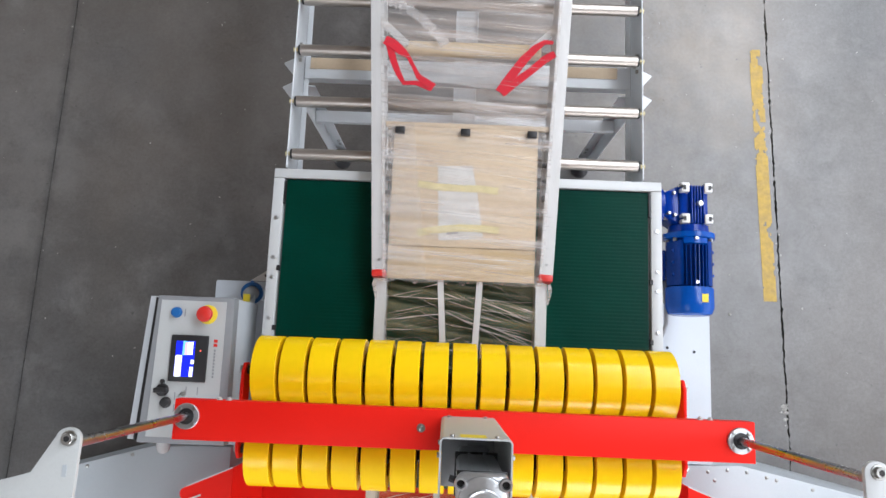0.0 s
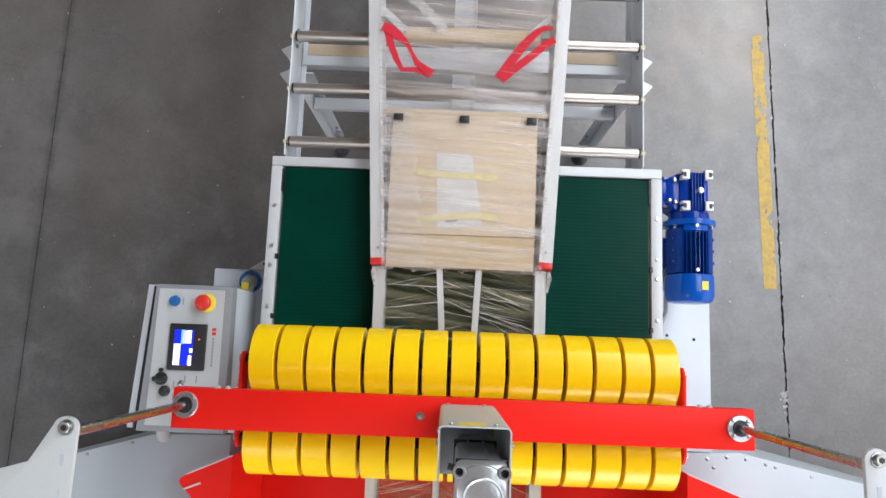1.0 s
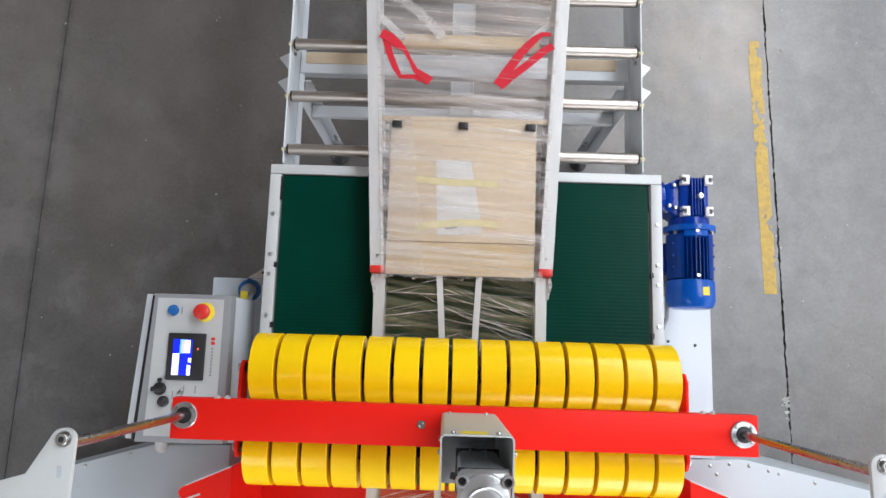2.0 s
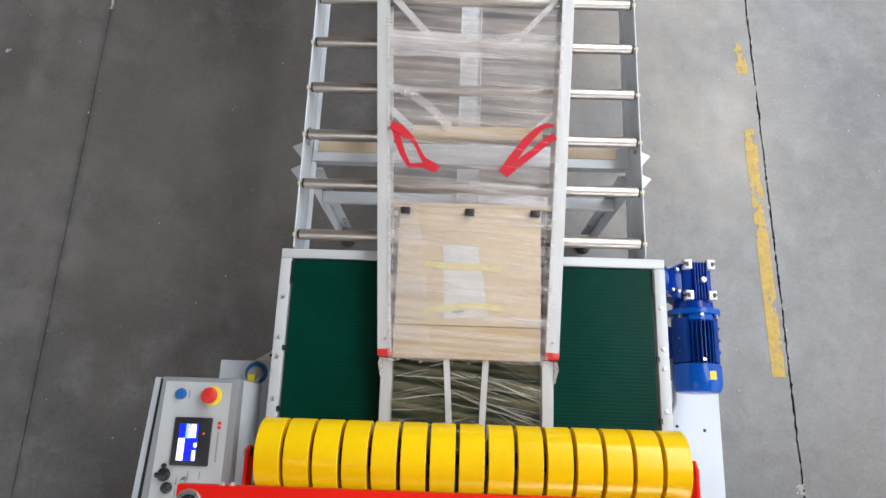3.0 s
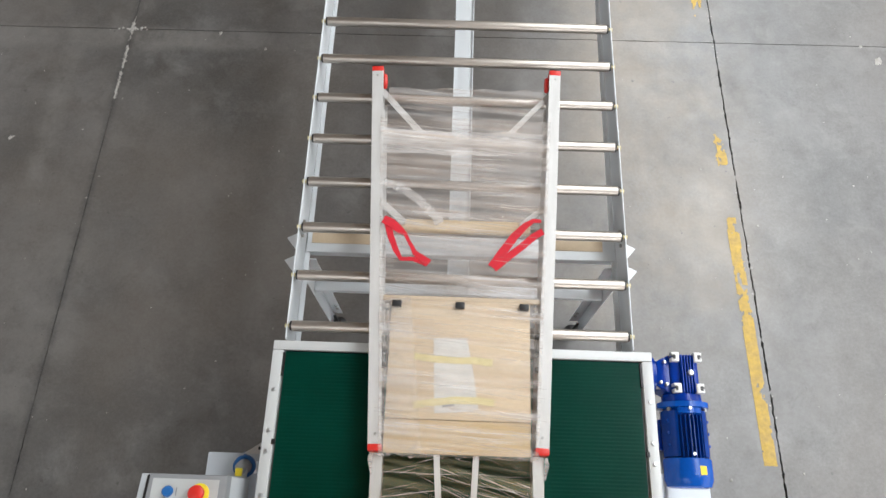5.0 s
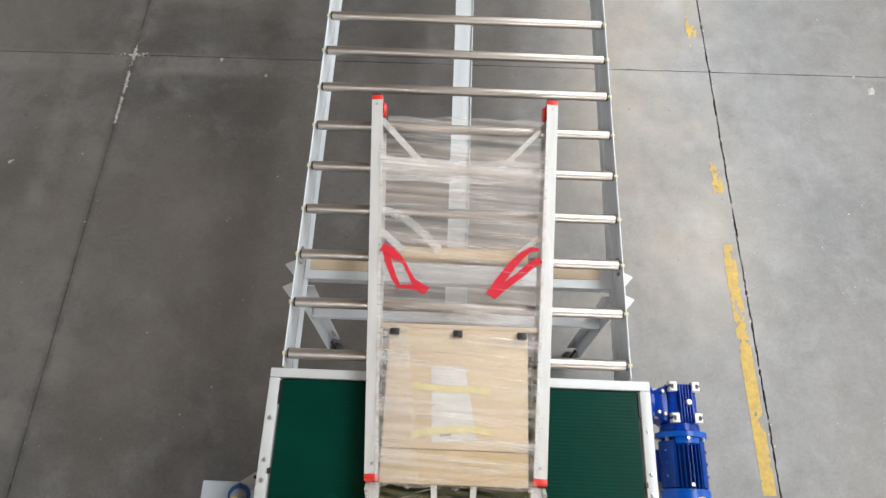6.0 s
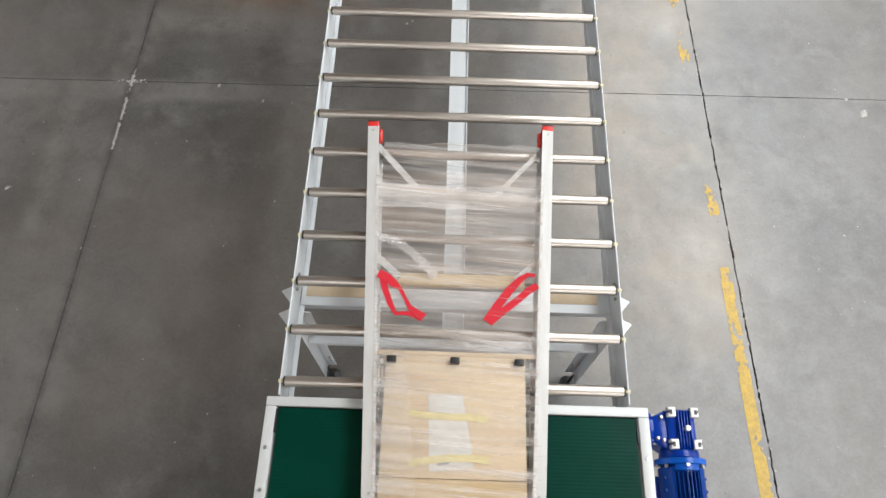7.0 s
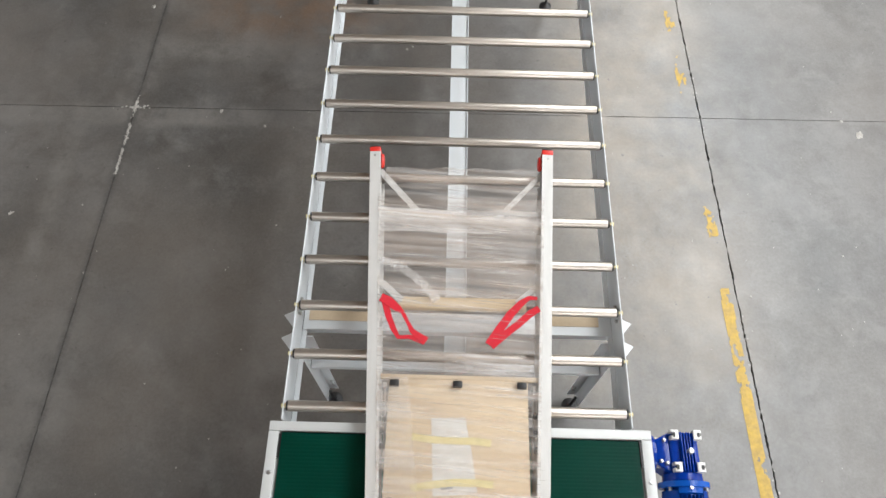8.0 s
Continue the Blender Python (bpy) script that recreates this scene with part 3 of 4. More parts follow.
for dx in (-1, 1):
    for dy in (-1, 1):
        x, y = KX + dx * 0.0365, KY + dy * 0.0285
        bm = lathe([(0.0095, -0.016), (0.0108, 0.002), (0.0098, 0.0045), (0.0070, 0.0045), (0.0066, 0.0035), (0.0066, -0.012)], (x, y, KZ1), (0, 0, 1), 24)
        part("bolt_boss", bm, CAST, cylinder, "bright round bolt boss")
        part("socket", rodded((x, y, KZ1 - 0.0118), (x, y, KZ1 - 0.0070), 0.0064, 16), BLACK, cylinder)
bm = lathe([(0.026, -0.002), (0.0335, -0.002), (0.0335, 0.0025), (0.0315, 0.004), (0.0295, 0.0025), (0.026, 0.001)], (KX + 0.002, KY - 0.012, KZ1), (0, 0, 1), 40)
part("cap_boss", bm, CAST, cylinder)
for k in range(3):
    x = KX - 0.010 + 0.011 * k
    part("cast_mark", boxed(x, x + 0.008, KY - 0.030, KY - 0.018, KZ1 - 0.0015, KZ1 + 0.0012), STEEL, cylinder)
bm = boxed(KX - 0.02, KX + 0.02, KY - 0.02, KY + 0.02, BZ + 0.009, 1.23, 0.003)
rod(bm, (KX, KY, 1.23), (KX, KY, 1.25), 0.010, 18)
part("rod_clevis", bm, STEEL, press)
# added dark plate: stands in for the shadow inside the channel, covers the red
part("mounting_plate", boxed(CX0 + 0.0035, CX1 - 0.0035, -0.812, CY - 0.0035, BZ + 0.0005, BZ + 0.0085, 0.001), MID_GREY, press, "dark grey plate standing in for shade in the channel")

# ---- guide rods with their top plates ----
TZ = 1.695
for i, (x, y) in enumerate(RODS):
    g = thing("guide_rod", (x, y, DZ), "polished chrome guide rod with a white bolted top plate", "guide rod", "guide rods of the press unit")
    part("rod", rodded((x, y, DZ), (x, y, TZ - 0.0085), 0.0090, 24, bev=0.001), CHROME, g, "polished chrome rod")
    yb = -0.6735
    arc = []
    for k in range(9):
        a = radians(18 + k * 18.0)
        arc.append((x + 0.0195 * math.cos(a), yb + 0.0165 * math.sin(a)))
    if i == 0:
        outline = [(x + 0.0120, -1.05), (x + 0.0170, -0.78), (x + 0.0195, yb)] + arc + [(x - 0.0195, yb), (x - 0.0515, -0.728), (x - 0.095, -0.740), (x - 0.36, -0.812), (x - 0.36, -1.05)]
    else:
        outline = [(x + 0.36, -1.05), (x + 0.36, -0.812), (x + 0.095, -0.740), (x + 0.0515, -0.728), (x + 0.0195, yb)] + arc + [(x - 0.0195, yb), (x - 0.0170, -0.78), (x - 0.0120, -1.05)]
    plate = part("top_plate", slab(outline, TZ - 0.008, TZ, 0.001), CREAM if i == 0 else WHITE, g, "pale rounded steel plate")
    bm = lathe([(0.0125, 0.0), (0.0125, 0.002), (0.009, 0.002), (0.009, 0.0075), (0.008, 0.0085)], (x + 0.002, yb, TZ), (0, 0, 1), 20)
    part("plate_bolt", bm, STEEL, plate)
    part("bolt_socket", rodded((x + 0.002, yb, TZ + 0.0082), (x + 0.002, yb, TZ + 0.0090), 0.005, 6), BLACK, plate)
    for yy, hl in ((-0.723, 0.009), (-0.776, 0.008)):
        part("slot", boxed(x - 0.003, x + 0.004, yy - hl, yy + hl, TZ + 0.0001, TZ + 0.0006), GREY, plate)

# ---- control box ----
cb = thing("control_box", (-0.73, -0.58, DZ), "grey operator box with touch screen and red emergency stop", "control box")
part("post", rodded((-0.912, -0.842, DZ + 0.004), (-0.872, -0.765, 0.742), 0.020, 24), ALU, cb, "round steel post")
# added shelf, coloured dark grey to pass for the shadow under the box
part("carrier_plate", boxed(-0.872, -0.78, -0.770, -0.60, 0.735, 0.745, 0.002), MID_GREY, cb)
part("back_shell", slab([(-0.856, -0.393), (-0.62, -0.393), (-0.62, -0.774), (-0.879, -0.774)], 0.745, 0.955, 0.005), SHELL_LIT, cb, "grey enclosure shell")
part("latch", boxed(-0.848, -0.842, -0.772, -0.745, 0.955, 0.985, 0.001), BLACK, cb)
door = part("door", slab([(-0.818, -0.393), (-0.612, -0.393), (-0.607, -0.776), (-0.837, -0.776)], 0.957, 0.994, 0.006), MID_GREY, cb, "darker grey rounded door")
PZ = 0.994
# black strip paints the shade in the gap between shell and door
part("door_gasket", slab([(-0.838, -0.396), (-0.815, -0.396), (-0.834, -0.771), (-0.860, -0.771)], 0.9552, 0.9565), BLACK, cb, "black strip drawn for the shaded door gap")
panel = part("front_panel", slab([(-0.806, -0.405), (-0.632, -0.405), (-0.630, -0.760), (-0.813, -0.760)], PZ, PZ + 0.0015), CREAM, cb, "pale grey front panel")
part("screen_bezel", boxed(-0.767, -0.669, -0.617, -0.496, PZ + 0.0015, PZ + 0.010, 0.003), BLACK, panel, "black screen bezel")
SX0, SX1, SY0, SY1, SZ = -0.752, -0.702, -0.604, -0.512, PZ + 0.0102
for x0, x1, y0, y1, m in ((0, 1, 0, 1, SCREEN_BLUE), (0.36, 0.58, 0.60, 1.0, SCREEN_CYAN), (0.48, 0.62, 0.62, 0.96, SCREEN_PINK), (0.62, 0.9, 0.62, 0.98, SCREEN_WHITE),
                          (0.02, 0.36, 0.0, 0.6, SCREEN_WHITE), (0.80, 0.98, 0.0, 0.28, SCREEN_WHITE), (0.84, 1.0, 0.36, 0.48, SCREEN_WHITE)):
    w, hgt = SX1 - SX0, SY1 - SY0
    lift = 0.0 if m is SCREEN_BLUE else 0.0004 if m is not SCREEN_PINK else 0.0007
    part("screen_field", boxed(SX0 + x0 * w, SX0 + x1 * w, SY0 + y0 * hgt, SY0 + y1 * hgt, SZ, SZ + 0.0004 + lift), m, panel)
part("indicator", rodded((-0.687, -0.536, SZ - 0.001), (-0.687, -0.536, SZ + 0.0008), 0.0022, 10), LED_RED, panel)
bm = lathe([(0.014, 0), (0.0145, 0.003), (0.0125, 0.006), (0.0125, 0.011), (0.011, 0.013), (0.002, 0.0125)], (-0.762, -0.437, PZ + 0.0015), (0, 0, 1), 28)
part("push_button", bm, BLUE_PLASTIC, panel, "blue push button")
bm = lathe([(0.0255, 0), (0.0255, 0.002), (0.0235, 0.003)], (-0.679, -0.440, PZ + 0.0015), (0, 0, 1), 36)
part("stop_collar", bm, YELLOW_LABEL, panel, "yellow emergency stop collar")
bm = lathe([(0.013, 0.003), (0.013, 0.018), (0.0195, 0.020), (0.021, 0.027), (0.0195, 0.033), (0.014, 0.036), (0.002, 0.037)], (-0.679, -0.440, PZ + 0.0015), (0, 0, 1), 32)
part("emergency_stop", bm, RED_PLASTIC, panel, "red mushroom button")
bm = rodded((-0.779, -0.640, PZ + 0.0015), (-0.779, -0.640, PZ + 0.012), 0.0165, 24, bev=0.002)
box(bm, -0.796, -0.762, -0.647, -0.634, PZ + 0.012, PZ + 0.026, 0.003)
rod(bm, (-0.779, -0.618, PZ + 0.008), (-0.779, -0.618, PZ + 0.013), 0.006, 12)
part("key_switch", bm, BLACK, panel, "black rotary switch")
bm = lathe([(0.014, 0), (0.014, 0.006), (0.0105, 0.009), (0.0105, 0.016), (0.008, 0.018)], (-0.768, -0.672, PZ + 0.0015), (0, 0, 1), 24)
part("selector_knob", bm, BLACK, panel, "black selector knob")
bm = bmesh.new()
for k, (y0, y1) in enumerate(((-0.505, -0.513), (-0.516, -0.524))):
    box(bm, -0.657, -0.647, y1, y0, PZ + 0.0016, PZ + 0.0020)
part("logo_bars", bm, RED_PLASTIC, panel, "small red printed marks")
bm = bmesh.new()
for k in range(9):
    box(bm, -0.655, -0.650, -0.537 - 0.0085 * k, -0.531 - 0.0085 * k, PZ + 0.0016, PZ + 0.0020)
part("print_bars", bm, MID_GREY, panel)
for x, y in ((-0.742, -0.437), (-0.72, -0.640), (-0.69, -0.640), (-0.748, -0.655), (-0.748, -0.685)):
    part("print_bar", boxed(x, x + 0.003, y - 0.010, y + 0.010, PZ + 0.0016, PZ + 0.0020), MID_GREY, panel)
bm = rodded((-0.725, -0.650, PZ + 0.0015), (-0.725, -0.650, PZ + 0.012), 0.007, 14, bev=0.001)
rod(bm, (-0.725, -0.650, PZ + 0.010), (-0.716, -0.640, PZ + 0.022), 0.003, 10)
part("toggle_switch", bm, STEEL, panel)

# ---- power socket on the deck ----
ps = thing("power_socket", (-0.665, -0.355, DZ), "blue industrial socket with a grey plug and yellow tag", "socket")
sc = Vector((-0.657, -0.352, DZ + 0.065))
part("mount", boxed(-0.692, -0.630, -0.372, -0.335, DZ, DZ + 0.05, 0.004), DECK, ps)
bm = lathe([(0.020, -0.03), (0.030, -0.018), (0.034, 0.0), (0.034, 0.012), (0.023, 0.012), (0.021, 0.002)], sc, (0.15, -0.25, 1), 32)
part("collar", bm, BLUE_PLASTIC, ps, "round blue plastic collar")
bm = rodded(sc + Vector((0.002, -0.006, 0.03)), sc + Vector((0.002, -0.048, 0.034)), 0.017, 18, bev=0.003)
part("plug_grip", bm, CREAM, ps)
bm = lathe([(0.022, 0.0), (0.022, 0.03), (0.017, 0.038), (0.014, 0.055), (0.011, 0.058)], sc, (0.02, -0.30, 0.95), 24)
part("plug", bm, RUBBER, ps, "grey plug body")
bm = boxed(-0.666, -0.645, -0.385, -0.362, sc.z + 0.060, sc.z + 0.063, 0.001)
part("tag", bm, YELLOW_LABEL, ps, "yellow warning tag")
part("latch", boxed(sc.x - 0.003, sc.x + 0.003, sc.y + 0.028, sc.y + 0.040, sc.z + 0.005, sc.z + 0.017, 0.001), BLUE_PLASTIC, ps)
part("cable", tube([(-0.668, -0.392, sc.z + 0.03), (-0.675, -0.42, sc.z + 0.01), (-0.68, -0.46, DZ + 0.02), (-0.68, -0.55, DZ + 0.008)], 0.006, 10), RUBBER, ps)
pl = thing("corner_bracket", (-0.60, -0.30, 0.70), "small drilled zinc steel corner bracket", "bracket")
part("plate", slab([(-0.656, -0.318), (-0.595, -0.318), (-0.600, -0.284), (-0.610, -0.287)], 0.715, 0.72), ALU, pl)
part("hole", rodded((-0.608, -0.301, 0.7195), (-0.608, -0.301, 0.7208), 0.0055, 14), BLACK, pl)

part("tail", boxed(-0.605, -0.5645, -0.322, -0.314, 0.700, 0.7148), ALU, pl)

# ---- gear motor ----
gm = thing("gear_motor", (0.665, -0.1, 0.68), "blue enamelled worm gear motor bolted to the conveyor", "motor")
GZ = 0.79
MX = 0.672
bm = boxed(0.631, 0.717, -0.114, 0.007, GZ - 0.055, GZ + 0.045, 0.010, 3)
gear = part("gearbox", bm, BLUE, gm, "ribbed blue gearbox housing")
for k in range(5):
    x = 0.6635 + 0.0085 * k
    part("rib", boxed(x - 0.002, x + 0.002, -0.110, 0.004, GZ + 0.040, GZ + 0.060, 0.001), BLUE, gear)
for x in (0.643, 0.7105):
    for y in (-0.004, -0.0975):
        s = 1 if x < 0.68 else -1
        # a pad slotted from its outer side, with a wider blind end
        outline = [(-0.0115, -0.0135), (0.0115, -0.0135), (0.0115, 0.0135), (-0.0115, 0.0135), (-0.0115, 0.005), (0.003, 0.005), (0.003, -0.003), (-0.0115, -0.003)]
        outline = [(x + s * u, y + v) for u, v in outline]
        part("mounting_pad", slab(outline, GZ + 0.042, GZ + 0.066, 0.001), ALU, gear, "bare machined mounting pad")
        part("slot", boxed(x - 0.003 * s - 0.004, x - 0.003 * s + 0.004, y - 0.0075, y + 0.006, GZ + 0.0655, GZ + 0.0668), BLACK, gear)
part("neck", lathe([(0.050, 0), (0.058, 0.006), (0.060, 0.026), (0.050, 0.030)], (MX, -0.106, GZ - 0.002), (0, -1, 0), 32), BLUE, gear)
part("fill_plug", rodded((0.686, -0.051, GZ + 0.04), (0.686, -0.051, GZ + 0.067), 0.009, 16, bev=0.002), CAST, gear)
part("output_housing", slab([(0.590, -0.086), (0.6305, -0.113), (0.6305, 0.005), (0.590, -0.016)], GZ - 0.05, GZ + 0.040, 0.004), BLUE, gm)
part("output_flange", lathe([(0.040, 0), (0.045, 0.008), (0.055, 0.011), (0.055, 0.0225), (0.045, 0.0232)], (0.5665, -0.05, GZ - 0.005), (1, 0, 0), 32), BLUE, gm)
for y in (-0.012, -0.09):
    for z in (GZ + 0.02, GZ - 0.04):
        part("flange_bolt", rodded((0.588, y, z), (0.606, y, z), 0.007, 6, bev=0.001), STEEL, gm)
bm = lathe([(0.05, 0.0), (0.075, 0.002), (0.075, 0.017), (0.060, 0.019)], (MX, -0.134, GZ), (0, -1, 0), 40)
part("motor_flange", bm, BLUE_LIGHT, gm, "round blue motor flange")
for a in (35, 145):
    x, z = MX + 0.064 * math.cos(radians(a)), GZ + 0.064 * math.sin(radians(a))
    part("flange_bolt", rodded((x, -0.145, z), (x, -0.162, z), 0.006, 6, bev=0.001), STEEL, gm)
bm = lathe([(0.055, 0), (0.0575, 0.01), (0.0575, 0.15), (0.055, 0.16)], (MX, -0.146, GZ), (0, -1, 0), 40)
motor = part("motor_body", bm, BLUE_DARK, gm, "finned dark blue motor housing")


def shell_arc(a0, a1, r0, r1, y0, y1, n=14):
    """A curved wall piece of the motor housing between two angles."""
    bm = bmesh.new()
    rows = []
    for k in range(n + 1):
        a = radians(a0 + (a1 - a0) * k / n)
        c, q = math.cos(a), math.sin(a)
        rows.append([bm.verts.new((MX + r * c, y, GZ + r * q)) for r, y in ((r0, y0), (r1, y0 + 0.003), (r1, y1 - 0.003), (r0, y1))])
    for a, b in zip(rows, rows[1:]):
        for k in range(4):
            bm.faces.new((a[k], a[(k + 1) % 4], b[(k + 1) % 4], b[k]))
    bm.faces.new(rows[0][::-1])
    bm.faces.new(rows[-1])
    return bm


part("side_shell", shell_arc(-150, 57, 0.055, 0.0665, -0.295, -0.158), BLUE_DARK, motor)
part("side_shell", shell_arc(122, 209, 0.055, 0.0665, -0.295, -0.158), BLUE_DARK, motor)
part("front_band", shell_arc(57.5, 121.5, 0.055, 0.0655, -0.172, -0.150), BLUE_LIGHT, motor)
for k in range(6):
    a = radians(64 + 10.2 * k)
    bm = boxed(0.056, 0.0680, -0.295, -0.173, -0.0015, 0.0015, 0.0006, 1)
    bm.transform(Matrix.Translation((MX, 0, GZ)) @ Matrix.Rotation(-a, 4, "Y"))
    part("cooling_fin", bm, BLUE_DARK, motor)
for a in (20, 150):
    for y in (-0.19, -0.225, -0.26):
        x, z = MX + 0.066 * math.cos(radians(a)), GZ + 0.066 * math.sin(radians(a))
        part("boss", rodded((x - 0.002, y, z - 0.002), (x, y, z + 0.003), 0.005, 10, bev=0.001), BLUE_DARK, motor)
bm = lathe([(0.0665, 0), (0.0695, 0.004), (0.0695, 0.060), (0.062, 0.078), (0.05, 0.082)], (MX, -0.296, GZ), (0, -1, 0), 40)
part("fan_cover", bm, BLUE_LIGHT, gm, "smooth blue fan cowl")
part("nameplate", boxed(MX + 0.012, MX + 0.030, -0.342, -0.318, GZ + 0.062, GZ + 0.0695), YELLOW_LABEL, gm, "small yellow sticker")
for y in (-0.155, -0.285):
    part("lug", rodded((MX, y, GZ + 0.058), (MX, y, GZ + 0.071), 0.005, 10), STEEL, gm)
for x, y in ((0.615, -0.018), (0.600, -0.080), (0.617, -0.085)):
    part("housing_bolt", rodded((x, y, GZ + 0.038), (x, y, GZ + 0.050), 0.0058, 6, bev=0.001), STEEL, gm, "bright hexagon bolt")
part("terminal_box", boxed(0.600, 0.66, -0.27, -0.18, GZ - 0.10, GZ - 0.02, 0.006), BLUE, gm)
part("cable", tube([(0.625, -0.26, GZ - 0.09), (0.622, -0.34, GZ - 0.06), (0.622, -0.40, GZ - 0.06), (0.612, -0.45, GZ - 0.09), (0.590, -0.49, GZ - 0.12), (0.575, -0.55, DZ + 0.008)], 0.006, 10), RUBBER, gm, "grey motor cable")

# ---- roller conveyor ----
rc = thing("roller_conveyor", (0, 1.3, 0), "white steel gravity roller conveyor with bright steel rollers", "conveyor")
RZ, R0, RP, RN = 0.865, 0.049, 0.1636, 18
XL, XR = -0.532, 0.512
YE = R0 + RP * (RN - 1) + 0.06
for x, s in ((XL, -1), (XR, 1)):
    w = x + s * 0.004
    bm = boxed(min(x, w), max(x, w), 0.008, YE, 0.745, RZ + 0.006, 0.001)
    f = x - s * 0.016
    box(bm, min(x, f), max(x, f), 0.008, YE, 0.7405, 0.7445, 0.0008)
    part("side_rail", bm, RAIL, rc, "white folded steel side rail")
bm = rodded((XL + 0.013, R0, RZ), (XR - 0.013, R0, RZ), 0.0168, 24, bev=0.0012)
roller = part("roller", bm, ROLLER, rc, "bright galvanised roller tube")
for x, s in ((XL, 1), (XR, -1)):
    bm = rodded((x + s * 0.0125, R0, RZ), (x + s * 0.007, R0, RZ), 0.0150, 20, bev=0.001)
    part("end_cap", bm, BLACK, roller, "black bearing cap")
    bm = rodded((x - s * 0.0085, R0, RZ), (x + s * 0.008, R0, RZ), 0.0065, 6)
    part("axle_clip", bm, NYLON, roller, "yellowed axle clip")
for i in range(1, RN):
    again(roller, rc, 0, RP * i, 0)
for yl in (0.285, 2.64):
    for x, s in ((XL, -1), (XR, 1)):
        xo, xi = x + s * 0.003, x - s * 0.037
        bm = boxed(min(xo, xo - s * 0.004), max(xo, xo - s * 0.004), yl - 0.03, yl + 0.03, 0.075, 0.740, 0.001)
        box(bm, min(xo - s * 0.004, xi), max(xo - s * 0.004, xi), yl + 0.026, yl + 0.030, 0.075, 0.740, 0.001)
        part("leg", bm, RAIL, rc, "white folded steel leg")
        bm = lathe([(0.034, 0.0), (0.034, 0.008), (0.018, 0.022), (0.012, 0.024), (0.012, 0.03)], (x - s * 0.016, yl - 0.005, 0), (0, 0, 1), 24)
        rod(bm, (x - s * 0.016, yl - 0.005, 0.02), (x - s * 0.016, yl - 0.005, 0.14), 0.007, 10)
        part("levelling_foot", bm, BLACK, rc, "black levelling foot")
        for z in (0.16, 0.20):
            part("leg_bolt", rodded((xi + s * 0.010, yl + 0.020, z), (xi + s * 0.010, yl + 0.028, z), 0.007, 6), STEEL, rc)
        for yt in (yl + 0.011, yl + 0.091):
            a, b = x + s * 0.005, x + s * 0.062
            part("gusset_tab", slab([(a, yt - 0.068), (b - s * 0.003, yt - 0.004), (b, yt), (b - s * 0.003, yt + 0.003), (a, yt + 0.030)], 0.760, 0.7645), RAIL, rc, "thin triangular gusset tab")
        for dy, z in ((0.075, 0.83), (0.10, 0.81), (0.125, 0.83)):
            xb = x - s * 0.0005
            part("rail_bolt", rodded((xb, yl + dy, z), (xb - s * 0.008, yl + dy, z), 0.006, 6), STEEL, rc)
    part("lower_crossbar", boxed(XL + 0.003, XR - 0.003, yl - 0.020, yl + 0.020, 0.52, 0.545, 0.002), RAIL, rc)
    bm = boxed(XL + 0.004, XR - 0.004, yl + 0.050, yl + 0.120, 0.748, 0.752, 0.001)
    box(bm, XL + 0.004, XR - 0.004, yl + 0.050, yl + 0.054, 0.715, 0.7475)
    part("upper_crossbar", bm, RAIL, rc)
    if yl < 1:
        # a thin tan strip on top of the crossbar at either end
        for x0, x1 in ((XL + 0.020, -0.30), (0.285, XR - 0.045)):
            part("packing_strip", boxed(x0, x1, yl + 0.081, yl + 0.118, 0.7525, 0.7555, 0.001), CARD_LIGHT, rc, "thin tan strip on the crossbar")
bm = boxed(-0.052, 0.026, 0.27, 2.66, 0.546, 0.550, 0.001)
box(bm, -0.052, -0.048, 0.27, 2.66, 0.546, 0.562, 0.001)
box(bm, 0.022, 0.026, 0.27, 2.66, 0.546, 0.562, 0.001)
part("centre_beam", bm, RAIL, rc, "white longitudinal channel beam")

# ---- step ladder in its packing ----
lad = thing("step_ladder", (0, 0.2, 0.884), "folded aluminium step ladder with red end caps and straps", "ladder")
LZ0, LZ1 = 0.905, 0.962


def along(p0, p1, w, z0, z1, wall=0.0025, s=1):
    """A ladder rail: C section between two plan points, open towards the inner side."""
    p0, p1 = Vector((*p0, 0)), Vector((*p1, 0))
    d = (p1 - p0).normalized()
    q = Vector((d.y, -d.x, 0)) * s
    bm = bmesh.new()
    prof = [(-w / 2, z0), (w / 2, z0), (w / 2, z0 + wall), (-w / 2 + wall, z0 + wall), (-w / 2 + wall, z1 - wall), (w / 2, z1 - wall), (w / 2, z1), (-w / 2, z1)]
    rings = [[bm.verts.new(p + q * a + Vector((0, 0, z))) for a, z in prof] for p in (p0, p1)]
    for k in range(8):
        bm.faces.new((rings[0][k], rings[0][(k + 1) % 8], rings[1][(k + 1) % 8], rings[1][k]))
    bm.faces.new(rings[0][::-1])
    bm.faces.new(rings[1])
    bmesh.ops.bevel(bm, geom=[e for e in bm.edges if abs((e.verts[0].co - e.verts[1].co).normalized().dot(d)) > 0.99], offset=0.0008, segments=1, affect="EDGES")
    return bm


